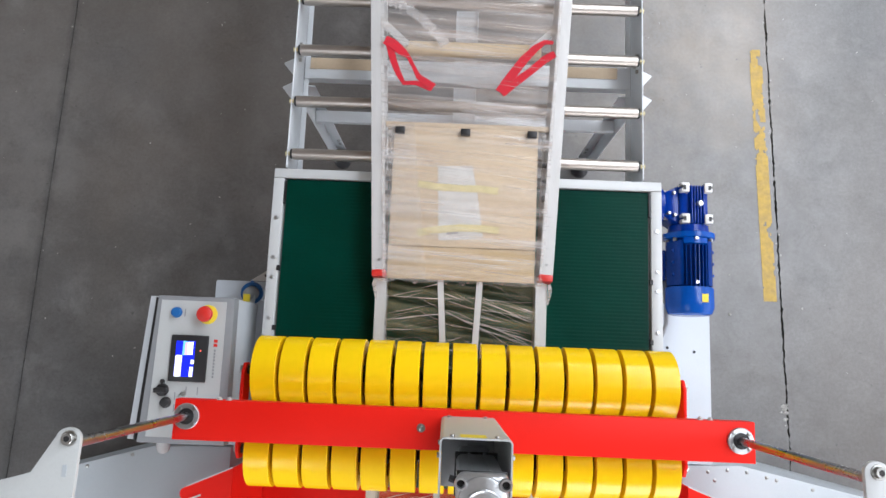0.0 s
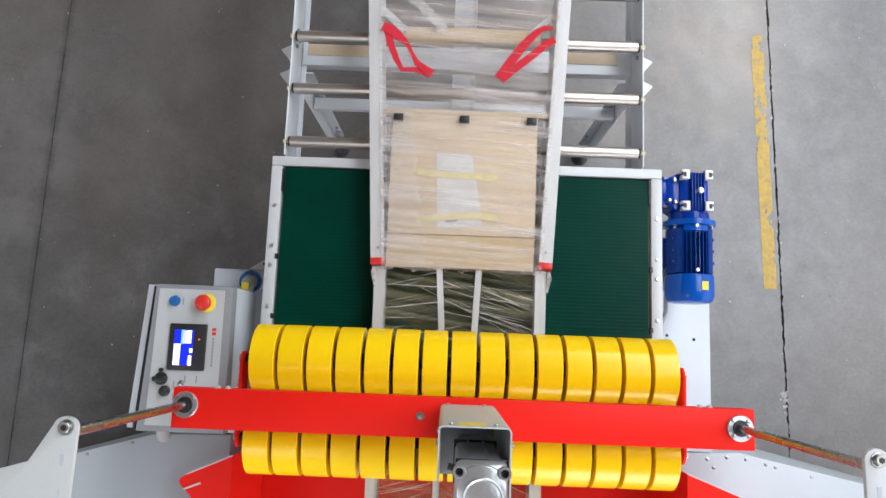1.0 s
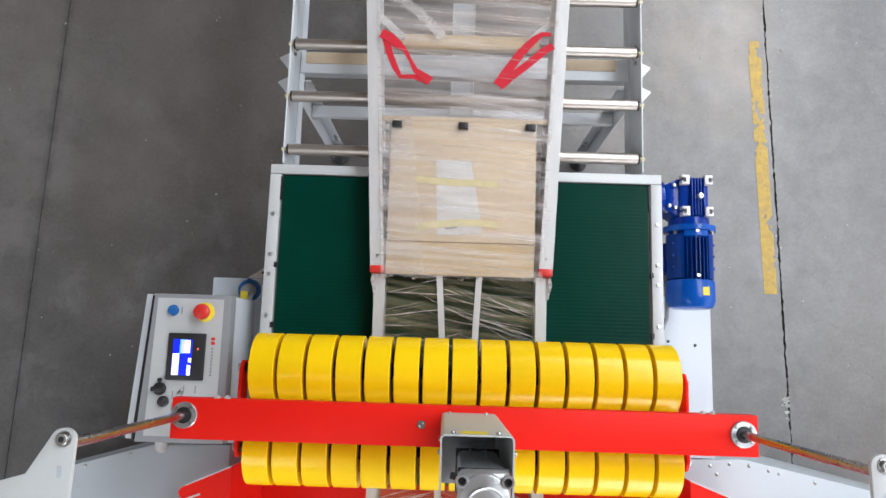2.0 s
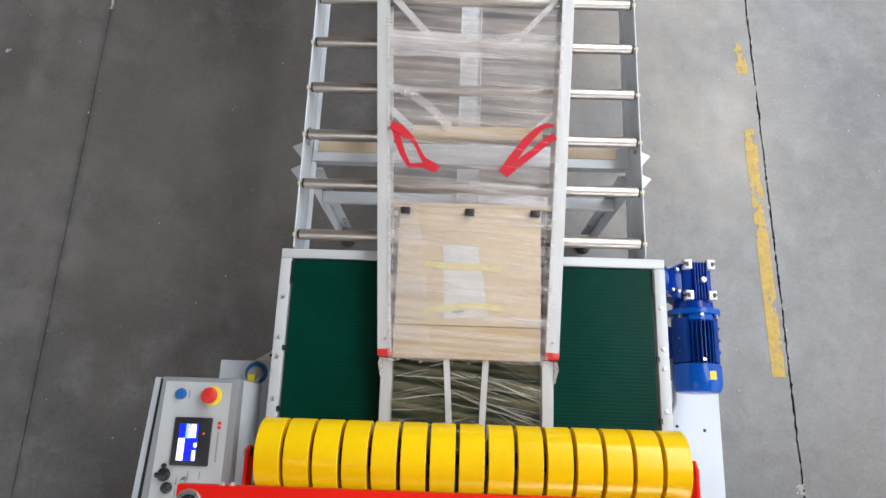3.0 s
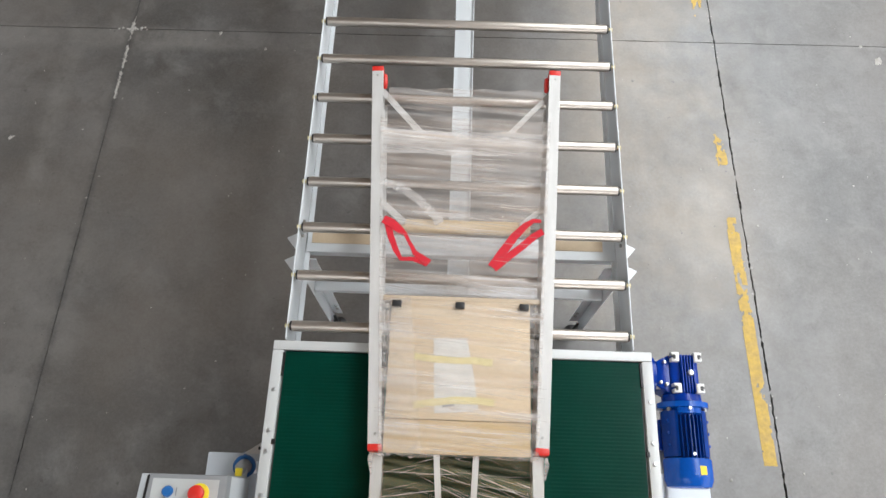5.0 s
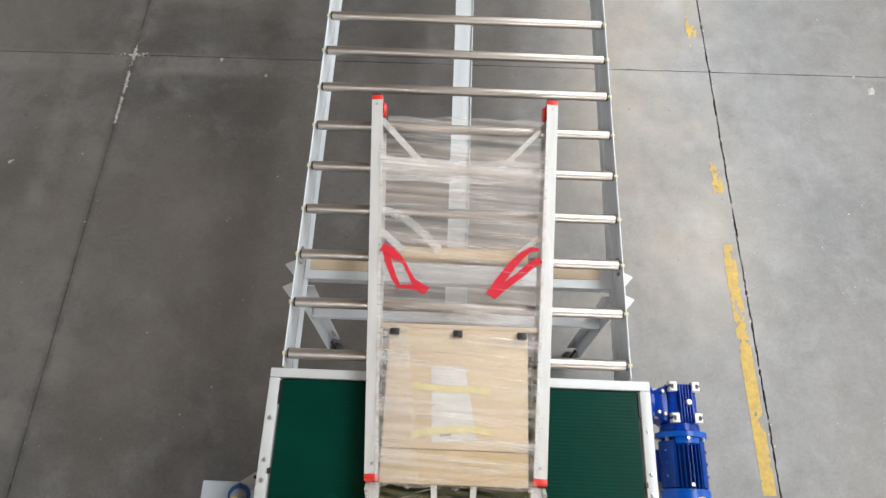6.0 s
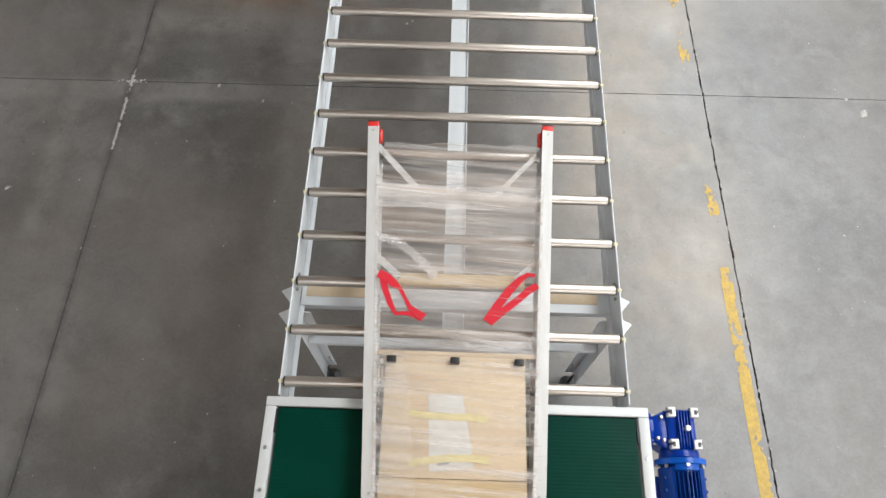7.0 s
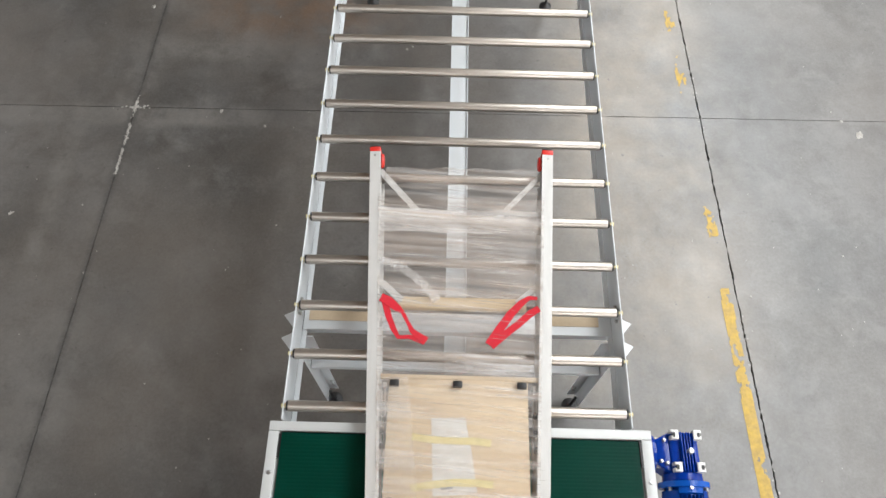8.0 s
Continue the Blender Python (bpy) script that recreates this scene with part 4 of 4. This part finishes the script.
for s, near, far in ((1, (-0.236, -0.300), (-0.3085, 0.918)), (-1, (0.2215, -0.297), (0.289, 0.921))):
    part("rail", along(near, far, 0.0375, LZ0, LZ1, s=s), ALU, lad, "bright aluminium rail")
    n, f = Vector((*near, 0)), Vector((*far, 0))
    d = (f - n).normalized()
    ang = math.atan2(d.y, d.x) - math.pi / 2
    for p, sgn in ((n, -1), (f, 1)):
        bm = boxed(-0.0195, 0.0195, -0.004, 0.016, LZ0 - 0.002, LZ1 + 0.002, 0.004, 2)
        bm.transform(Matrix.Translation(p) @ Matrix.Rotation(ang + (math.pi if sgn < 0 else 0), 4, "Z"))
        part("end_cap", bm, RED_PLASTIC, lad, "red plastic end cap")
    bm = boxed(-0.018, 0.018, 0.0162, 0.0230, LZ0, LZ1 - 0.002, 0.002)
    bm.transform(Matrix.Translation(f) @ Matrix.Rotation(ang, 4, "Z"))
    part("rubber_tip", bm, BLACK, lad, "black rubber foot tip")
    bm = lathe([(0.003, -0.008), (0.020, -0.006), (0.023, 0.0), (0.020, 0.006), (0.003, 0.008)], (f.x + s * 0.024, f.y - 0.018, 0.928), (1, 0, 0), 24)
    bm.transform(Matrix.Translation(f) @ Matrix.Diagonal((1, 1.2, 1.0, 1)) @ Matrix.Translation(-f))
    part("hinge_boss", bm, RED_PLASTIC, lad, "round red hinge boss")
    part("rail_screw", rodded((n.x, n.y + 0.03, LZ1), (n.x, n.y + 0.03, LZ1 + 0.0015), 0.004, 12), STEEL, lad)
    part("rail_screw", rodded((f.x, f.y - 0.02, LZ1), (f.x, f.y - 0.02, LZ1 + 0.0015), 0.0035, 12), STEEL, lad)
    a, b = (-0.2295, -0.318), (-0.2215, -1.25)
    if s < 0:
        a, b = (0.2125, -0.316), (0.2045, -1.25)
    part("rear_rail", along(b, a, 0.031, 0.884, 0.938, s=s), ALU, lad, "slimmer aluminium rear rail")
    part("inner_rail", along((a[0] * 0.985, -0.34), (f.x * 0.93, f.y - 0.10), 0.022, 0.884, 0.902, s=s), ALU, lad)
    # wrinkled film sleeve round the rail joint
    bm = ribbon([(s * -0.245 + (0 if s > 0 else -0.012), -0.318, 0.944), (s * -0.247 + (0 if s > 0 else -0.012), -0.335, 0.946), (s * -0.241 + (0 if s > 0 else -0.012), -0.375, 0.941)], [0.008, 0.013, 0.005], 0.0012)
    part("film_sleeve", bm, FILM_DENSE, lad)
    # diagonal braces and slim side arms
    for (x0, y0), (x1, y1) in (((0.291, 0.858), (0.134, 0.679)), ((0.257, 0.435), (0.193, 0.378))):
        k = -1 if s > 0 else 1
        ox = 0 if s > 0 else -0.020
        bm = ribbon([(k * x0 + ox, y0, 0.925), (k * x1 + ox, y1, 0.921)], 0.022 if s > 0 else 0.017, 0.003)
        box(bm, k * x1 + ox - 0.003, k * x1 + ox + 0.003, y1 - 0.003, y1 + 0.003, 0.915, 0.926)
        part("brace", bm, ALU, lad, "flat aluminium brace")
    k = -1 if s > 0 else 1
    for dx in (0.0, 0.010):
        bm = rodded((k * (0.220 + dx) - 0.006, 0.09, 0.93), (k * (0.212 + dx) - 0.006, -0.10, 0.925), 0.003, 8)
        part("side_arm", bm, ALU, lad)
    for y, m in ((0.10, ALU), (0.02, BLACK), (-0.03, BLACK), (-0.075, BLACK)):
        x = k * 0.221 - 0.006
        part("hinge_block", boxed(x - 0.006, x + 0.006, y - 0.008, y + 0.008, 0.920, 0.942, 0.002), m, lad)
    part("catch", boxed(k * 0.283 - 0.012 - k * 0.003, k * 0.283 - 0.006 + k * 0.003, 0.695, 0.735, 0.925, 0.955, 0.002), ALU, lad)
for x0, x1 in ((-0.066, -0.0535), (0.0425, 0.0345)):
    bm = ribbon([(x0, -0.3185, 0.936), (x0 + (x1 - x0) * 0.6, -0.42, 0.936), (x1, -0.5, 0.936), (x1, -1.25, 0.936)], 0.0165, 0.008)
    part("centre_bar", bm, ALU, lad, "narrow aluminium bar")
bm = boxed(-0.215, 0.205, 0.355, 0.397, 0.888, 0.916, 0.010, 3)
part("tread", bm, CARD, lad, "tan cardboard-covered step")
part("near_crossbar", boxed(-0.205, 0.190, -1.24, -1.21, 0.89, 0.925, 0.004), ALU, lad)
# red carrying straps
SZ2 = 0.9668
bm = ribbon([(-0.253, 0.366, SZ2 + 0.006), (-0.228, 0.355, SZ2 + 0.004), (-0.201, 0.333, SZ2), (-0.184, 0.320, SZ2), (-0.167, 0.288, SZ2 + 0.002), (-0.152, 0.260, SZ2), (-0.109, 0.228, SZ2)],
            [0.026, 0.028, 0.024, 0.012, 0.010, 0.016, 0.027], 0.0015)
part("strap", bm, RED_WEB, lad, "red fabric carrying strap")
bm = ribbon([(-0.240, 0.356, SZ2 + 0.003), (-0.228, 0.312, SZ2 - 0.001), (-0.210, 0.268, SZ2 - 0.002), (-0.193, 0.240, SZ2 - 0.001), (-0.158, 0.242, SZ2 - 0.002), (-0.114, 0.229, SZ2 - 0.002)],
            [0.022, 0.019, 0.017, 0.013, 0.013, 0.022], 0.0015)
part("strap", bm, RED_WEB, lad, "red fabric carrying strap")
bm = ribbon([(0.230, 0.374, SZ2 + 0.006), (0.206, 0.376, SZ2 + 0.005), (0.181, 0.359, SZ2 + 0.002), (0.147, 0.322, SZ2), (0.108, 0.266, SZ2), (0.081, 0.222, SZ2)],
            [0.010, 0.014, 0.020, 0.025, 0.026, 0.028], 0.0015)
part("strap", bm, RED_WEB, lad, "red fabric carrying strap")
bm = ribbon([(0.235, 0.342, SZ2 + 0.004), (0.208, 0.326, SZ2), (0.171, 0.292, SZ2 - 0.001), (0.122, 0.251, SZ2 - 0.002), (0.085, 0.220, SZ2 - 0.002)],
            [0.020, 0.022, 0.021, 0.022, 0.026], 0.0015)
part("strap", bm, RED_WEB, lad, "red fabric carrying strap")

# ---- cardboard, paper and film on the ladder ----
card = thing("cardboard_sheet", (-0.01, -0.1, 0.944), "tan cardboard cover sheet laid over the ladder platform", "cardboard")
KZ = 0.950
part("sheet", slab([(-0.213, 0.116), (0.194, 0.116), (0.1915, -0.226), (-0.2135, -0.226)], KZ, KZ + 0.004, 0.001), CARD_LIGHT, card)
part("folded_flap", slab([(-0.2145, -0.2285), (0.192, -0.2285), (0.190, -0.318), (-0.2135, -0.318)], KZ - 0.003, KZ + 0.002, 0.001), CARD, card, "browner folded flap")
part("edge_fold", boxed(-0.240, 0.226, 0.1165, 0.131, KZ - 0.010, KZ + 0.001, 0.002), CARD_LIGHT, card, "folded cardboard edge")
part("under_layer", boxed(-0.205, 0.186, -0.314, 0.110, 0.938, KZ - 0.0032), CARD, card)
for x in (-0.197, -0.012, 0.176):
    bm = boxed(x - 0.0135, x + 0.0135, 0.092, 0.110, KZ + 0.004, KZ + 0.0205, 0.001)
    part("clip", bm, BLACK, card, "black edge clip")
leaflet = thing("leaflet", (-0.02, -0.1, KZ + 0.004), "white paper leaflet taped onto the cardboard", "paper")
bm = slab([(-0.086, 0.003), (-0.04, 0.004), (0.011, 0.007), (0.030, -0.09), (0.047, -0.199), (-0.015, -0.205), (-0.076, -0.209), (-0.081, -0.10)], KZ + 0.0046, KZ + 0.0056)
part("sheet", bm, PAPER, leaflet)
bm = ribbon([(-0.139, -0.050, KZ + 0.0055), (-0.085, -0.058, KZ + 0.0062), (0.0, -0.060, KZ + 0.0062), (0.034, -0.059, KZ + 0.0062), (0.085, -0.064, KZ + 0.0055)], 0.020, 0.0006)
part("tape", bm, TAPE, leaflet, "yellowed adhesive tape")
bm = ribbon([(-0.136, -0.190, KZ + 0.0055), (-0.085, -0.180, KZ + 0.0062), (-0.02, -0.172, KZ + 0.0062), (0.048, -0.172, KZ + 0.0062), (0.09, -0.176, KZ + 0.0055)], 0.020, 0.0006)
part("tape", bm, TAPE, leaflet, "yellowed adhesive tape")
bm = ribbon([(-0.055, -0.187, KZ + 0.0058), (-0.022, -0.182, KZ + 0.0058)], 0.012, 0.0003)
part("printed_mark", bm, MID_GREY, leaflet)


def film_sheet(y0, y1, xl, xr, z, wave, ny, seed, fray=0.0, nx=18):
    """Taut film between two rails with small wrinkles; xl and xr give its edges along y."""
    bm = bmesh.new()
    rows = []
    for j in range(ny + 1):
        y = y0 + (y1 - y0) * j / ny
        a, b = xl(y), xr(y)
        row = []
        for i in range(nx + 1):
            u = i / nx
            edge = 4 * u * (1 - u)
            wob = noise.noise((u * 2.0 + seed, y * 26 + u * 1.6, seed)) + 0.5 * noise.noise((u * 5 + seed, y * 70 - u * 3, seed * 2))
            fr = fray * noise.noise((u * 6, seed, 0)) if j in (0, ny) else 0
            row.append(bm.verts.new((a + (b - a) * u, y + fr, z(y) + wave * wob - 0.002 * edge)))
        rows.append(row)
    for a, b in zip(rows, rows[1:]):
        for i in range(nx):
            bm.faces.new((a[i], a[i + 1], b[i + 1], b[i]))
    return bm


def rail_l(y):
    return -0.236 - 0.0595 * (y + 0.30)


def rail_r(y):
    return 0.2215 + 0.0555 * (y + 0.30)


film = thing("stretch_film", (0, 0.2, 0.884), "clear stretch film wrapped tightly round the ladder", "plastic film")
part("upper_layer", film_sheet(-0.325, 0.735, lambda y: rail_l(y) + 0.010, lambda y: rail_r(y) - 0.010, lambda y: 0.9665, 0.0012, 150, 1.3, 0.012), FILM, film)
part("far_layer", film_sheet(0.715, 0.872, lambda y: rail_l(y) + 0.019 + max(0, y - 0.72) * 0.12, lambda y: rail_r(y) - 0.019 - max(0, y - 0.72) * 0.1, lambda y: 0.934, 0.003, 26, 4.1, 0.02), FILM, film)
part("lower_layer", film_sheet(0.10, 0.74, lambda y: rail_l(y) + 0.020, lambda y: rail_r(y) - 0.020, lambda y: 0.898, 0.0015, 90, 7.7, 0.01), FILM, film)
part("bunched_band", film_sheet(0.612, 0.700, lambda y: rail_l(y) + 0.016, lambda y: rail_r(y) - 0.016, lambda y: 0.945, 0.004, 16, 2.2, 0.008), FILM_DENSE, film, "milky bunched film band")
part("doubled_layer", film_sheet(-0.322, 0.118, lambda y: rail_l(y) + 0.012, lambda y: -0.105 - 0.12 * (y + 0.32), lambda y: 0.9685, 0.0012, 60, 6.4, 0.012, 10), FILM_VEIL, film, "milky doubled film at the wrap's edge")
# both near layers carry the painted brown reflection
part("near_layer", film_sheet(-1.30, -0.318, lambda y: -0.2145, lambda y: 0.1975, lambda y: 0.938, 0.0025, 130, 5.5, 0.0), FILM_MIRROR_BROWN, film, "taut film layer with a mirrored brown in its colour")
part("near_underlayer", film_sheet(-1.30, -0.318, lambda y: -0.214, lambda y: 0.197, lambda y: 0.900, 0.003, 130, 9.5, 0.0), FILM_MIRROR_BROWN, film)
pts, wid = [], []
for k in range(40):
    u = k / 39
    pts.append((-0.262 + 0.182 * u, 0.510 - 0.026 * u - 0.108 * u * u + 0.003 * noise.noise((u * 9, 0, 0)), 0.930 + 0.005 * noise.noise((u * 14, 3, 0))))
    wid.append(0.026 + 0.014 * noise.noise((u * 16, 5, 1)))
bm = ribbon(pts, wid, 0.004)
bmesh.ops.subdivide_edges(bm, edges=bm.edges[:], cuts=2, use_grid_fill=True)
for v in bm.verts:
    v.co += Vector((0.5, 0.6, 1.0)) * 0.004 * noise.noise(v.co * 110)
part("crumpled_strand", bm, FILM_SOFT, film, "crumpled bunched strip of film")
bm = bmesh.new()
rng = random.Random(4)
for k in range(46):
    x = rng.uniform(-0.235, 0.215)
    y = -0.318 + rng.uniform(-0.010, 0.006)
    r = rng.uniform(0.0015, 0.005)
    a = rng.uniform(0, 3)
    p = Vector((x, y, 0.944))
    vs = [bm.verts.new(p + Vector((r * rng.uniform(0.4, 1.6) * math.cos(a + t), r * rng.uniform(0.4, 1) * math.sin(a + t), rng.uniform(0, 0.006)))) for t in (0, 1.6, 3.1, 4.7)]
    bm.faces.new(vs)
tagged(part("torn_edge", bm, FILM_DENSE, film, "ragged film edge"), kind="stuff")



def strands(count, seed, x0, x1, y0, y1, z, slope, spread, wide):
    """Thin pulled threads of film lying across the wrap."""
    bm = bmesh.new()
    r = random.Random(seed)
    for k in range(count):
        x, y = r.uniform(x0, x1), r.uniform(y0, y1)
        run = r.uniform(0.05, 0.22)
        m = slope(x) + r.gauss(0, spread)
        a, b = max(x0, x - run / 2), min(x1, x + run / 2)
        w = r.uniform(0.3, 1.0) ** 2 * wide
        lift = z + r.uniform(0.0, 0.0015)
        sag = r.uniform(-0.004, 0.004)
        rows = []
        for i in range(7):
            u = i / 6
            px, py = a + (b - a) * u, y + m * (a + (b - a) * u - x) + sag * 4 * u * (1 - u)
            h = w * (0.15 + 0.85 * math.sin(math.pi * u)) / 2
            py = min(max(py, y0), y1)
            rows.append((bm.verts.new((px, py - h, lift)), bm.verts.new((px, py, lift + h * 0.8)), bm.verts.new((px, py + h, lift))))
        for p, q in zip(rows, rows[1:]):
            for i in range(2):
                bm.faces.new((p[i], q[i], q[i + 1], p[i + 1]))
    return bm


# pale threads over the near film, highlights painted by their colour
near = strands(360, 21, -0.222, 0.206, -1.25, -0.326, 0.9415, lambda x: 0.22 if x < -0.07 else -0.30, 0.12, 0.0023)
tagged(part("pulled_strand", near, STRAND, film, "pulled film strands, their shine in the pale colour"), kind="stuff")
upper = strands(150, 33, -0.245, 0.235, -0.30, 0.72, 0.9685, lambda x: -0.07, 0.05, 0.0022)
tagged(part("pulled_strand", upper, FILM_DENSE, film, "fine milky film strands"), kind="stuff")

# ---- floor: slabs with irregular saw-cut joints ----
floor = setting("floor", boxed(-9.0, 7.0, -9.0, 17.0, -0.30, -0.022), JOINT, "worn grey concrete slab floor with open joints", "floor")


def jag(p, amount, seed):
    return amount * (0.6 * noise.noise((p * 9, seed, 0)) + 0.9 * noise.noise((p * 38, seed, 2)) + 0.9 * noise.noise((p * 95, seed, 5)))


XS = ((lambda y: -5.2 + 0.0155 * y, 0.003, 0.0010), (left_joint, 0.0014, 0.0022), (right_joint, 0.0034, 0.0050), (lambda y: 4.35 - 0.0195 * y, 0.004, 0.0010))
YS = ((-4.20, 0.002), (-1.18, 0.002), (1.836, 0.0018), (4.86, 0.002), (7.9, 0.002), (10.9, 0.002))


def floor_slab(ix, iy):
    """One cast slab, its edges crumbled where it meets its neighbours."""
    def xe(i, y, side):
        if i < 0:
            return -9.0
        if i >= len(XS):
            return 7.0
        fx, half, am = XS[i]
        return fx(y) + side * half + jag(y, am, 3.1 * i + side)

    def ye(j, x, side):
        if j < 0:
            return -9.0
        if j >= len(YS):
            return 17.0
        y, half = YS[j]
        return y + 0.007 * (x + 0.2) + side * half + jag(x, 0.0013, 7.7 * j + side)

    near = ix in (1, 2, 3) and iy in (1, 2, 3)
    n = 480 if near else 12
    pts = []
    xm = [-9.0, -5.2, -1.75, 1.31, 4.3, 7.0]
    ym = [-9.0] + [y for y, _ in YS] + [17.0]
    x0, x1, y0, y1 = xm[ix], xm[ix + 1], ym[iy], ym[iy + 1]
    c = [(xe(ix - 1, y, 1), y) for y in np.linspace(ye(iy - 1, x0, 1), ye(iy, x0, -1), n)]
    c += [(x, ye(iy, x, -1)) for x in np.linspace(xe(ix - 1, y1, 1), xe(ix, y1, -1), n)[1:-1]]
    c += [(xe(ix, y, -1), y) for y in np.linspace(ye(iy, x1, -1), ye(iy - 1, x1, 1), n)]
    c += [(x, ye(iy - 1, x, 1)) for x in np.linspace(xe(ix, y0, -1), xe(ix - 1, y0, 1), n)[1:-1]]
    return part("slab", slab([(float(x), float(y)) for x, y in c], -0.0215, 0.0), CONCRETE, floor)


for ix in range(5):
    for iy in range(7):
        floor_slab(ix, iy)

# crumbled light mortar along the joints
bm = bmesh.new()
rng = random.Random(11)


def crumb(x, y, r, h):
    n = rng.randint(5, 8)
    base = [(x + r * rng.uniform(0.5, 1.2) * math.cos(6.283 * k / n), y + r * rng.uniform(0.5, 1.2) * math.sin(6.283 * k / n)) for k in range(n)]
    lo = [bm.verts.new((*p, 0.0)) for p in base]
    hi = [bm.verts.new((x + (p[0] - x) * 0.7, y + (p[1] - y) * 0.7, h * rng.uniform(0.6, 1))) for p in base]
    bm.faces.new(hi)
    for k in range(n):
        bm.faces.new((lo[k], lo[(k + 1) % n], hi[(k + 1) % n], hi[k]))


for k in range(420):
    y = rng.choice((rng.uniform(1.40, 1.56), rng.uniform(1.58, 1.72), rng.gauss(1.83, 0.03)))
    crumb(left_joint(y) + jag(y, 0.006, 1.0) + rng.gauss(0, 0.0030), y, rng.uniform(0.0018, 0.0050), 0.0015)
for k in range(40):
    y = rng.choice((rng.uniform(-0.8, 2.6), rng.uniform(1.75, 2.4)))
    crumb(right_joint(y) + rng.choice((-1, 1)) * rng.uniform(0.004, 0.009), y, rng.uniform(0.002, 0.006), 0.0015)
for k in range(22):
    crumb(right_joint(-0.69) - 0.007 + rng.gauss(0, 0.006), -0.68 + rng.gauss(0, 0.020), rng.uniform(0.004, 0.009), 0.0012)
for k in range(26):
    crumb(-1.73 + rng.gauss(0, 0.035), 1.826 + rng.gauss(0, 0.006), rng.uniform(0.003, 0.009), 0.0015)
crumbs = part("joint_crumbs", bm, SPALL, floor, "pale crumbled mortar along the joints")
tagged(crumbs, kind="stuff")

bm = bmesh.new()
for k in range(190):
    x = rng.choice((rng.uniform(-3.2, -0.7), rng.uniform(0.7, 3.2)))
    crumb(x, rng.uniform(-0.6, 3.2), rng.uniform(0.0015, 0.0045), 0.002)
for x, y, r in ((2.128, 1.765, 0.026), (2.118, 1.745, 0.014), (-1.271, 1.815, 0.014), (-2.195, 1.158, 0.012), (-2.185, 1.166, 0.007), (-1.857, 1.216, 0.006), (-1.755, 0.850, 0.006), (-1.092, 0.883, 0.005), (-0.885, 1.130, 0.005), (-1.025, 1.724, 0.009), (-1.791, 2.558, 0.013), (1.379, 0.816, 0.007), (1.419, -0.275, 0.006), (1.121, -0.310, 0.006), (-0.30, 2.28, 0.010), (-0.27, 2.30, 0.008), (2.05, 1.85, 0.010)):
    crumb(x, y, r, 0.003)
ob = new("floor_chips", mesh_of("floor_chips", bm, SPALL))
tagged(ob, "small pale chips and grit scattered on the concrete", "grit", kind="stuff")

# worn yellow lane marking
bm = bmesh.new()
cell = 0.006
for j in range(480):
    y = -0.250 + j * cell
    if y < 0.36:
        wear = 0.62
    elif y < 0.85:
        wear = 0.30 - (y - 0.36) * 0.65
    else:
        wear = -0.9
        for c in (1.17, 2.13, 2.52):
            wear = max(wear, 0.05 - abs(y - c) * 5.5)
    for i in range(9):
        x = 1.261 - 0.0255 * (y + 0.25) + i * cell
        f = noise.noise((x * 22, y * 9, 1.0)) + 0.6 * noise.noise((x * 60, y * 40, 4.0)) + (0.12 if 0 < i < 8 else -0.1)
        if f < -wear:
            continue
        q = [bm.verts.new((x + dx + 0.001 * noise.noise((x * 300, y * 300, dx)), y + dy, 0.0012)) for dx, dy in ((0, 0), (cell, 0), (cell, cell), (0, cell))]
        bm.faces.new(q)
bmesh.ops.remove_doubles(bm, verts=bm.verts, dist=0.0012)
setting("floor_marking", bm, YELLOW_PAINT, "flaking yellow lane line painted on the concrete", "floor marking")
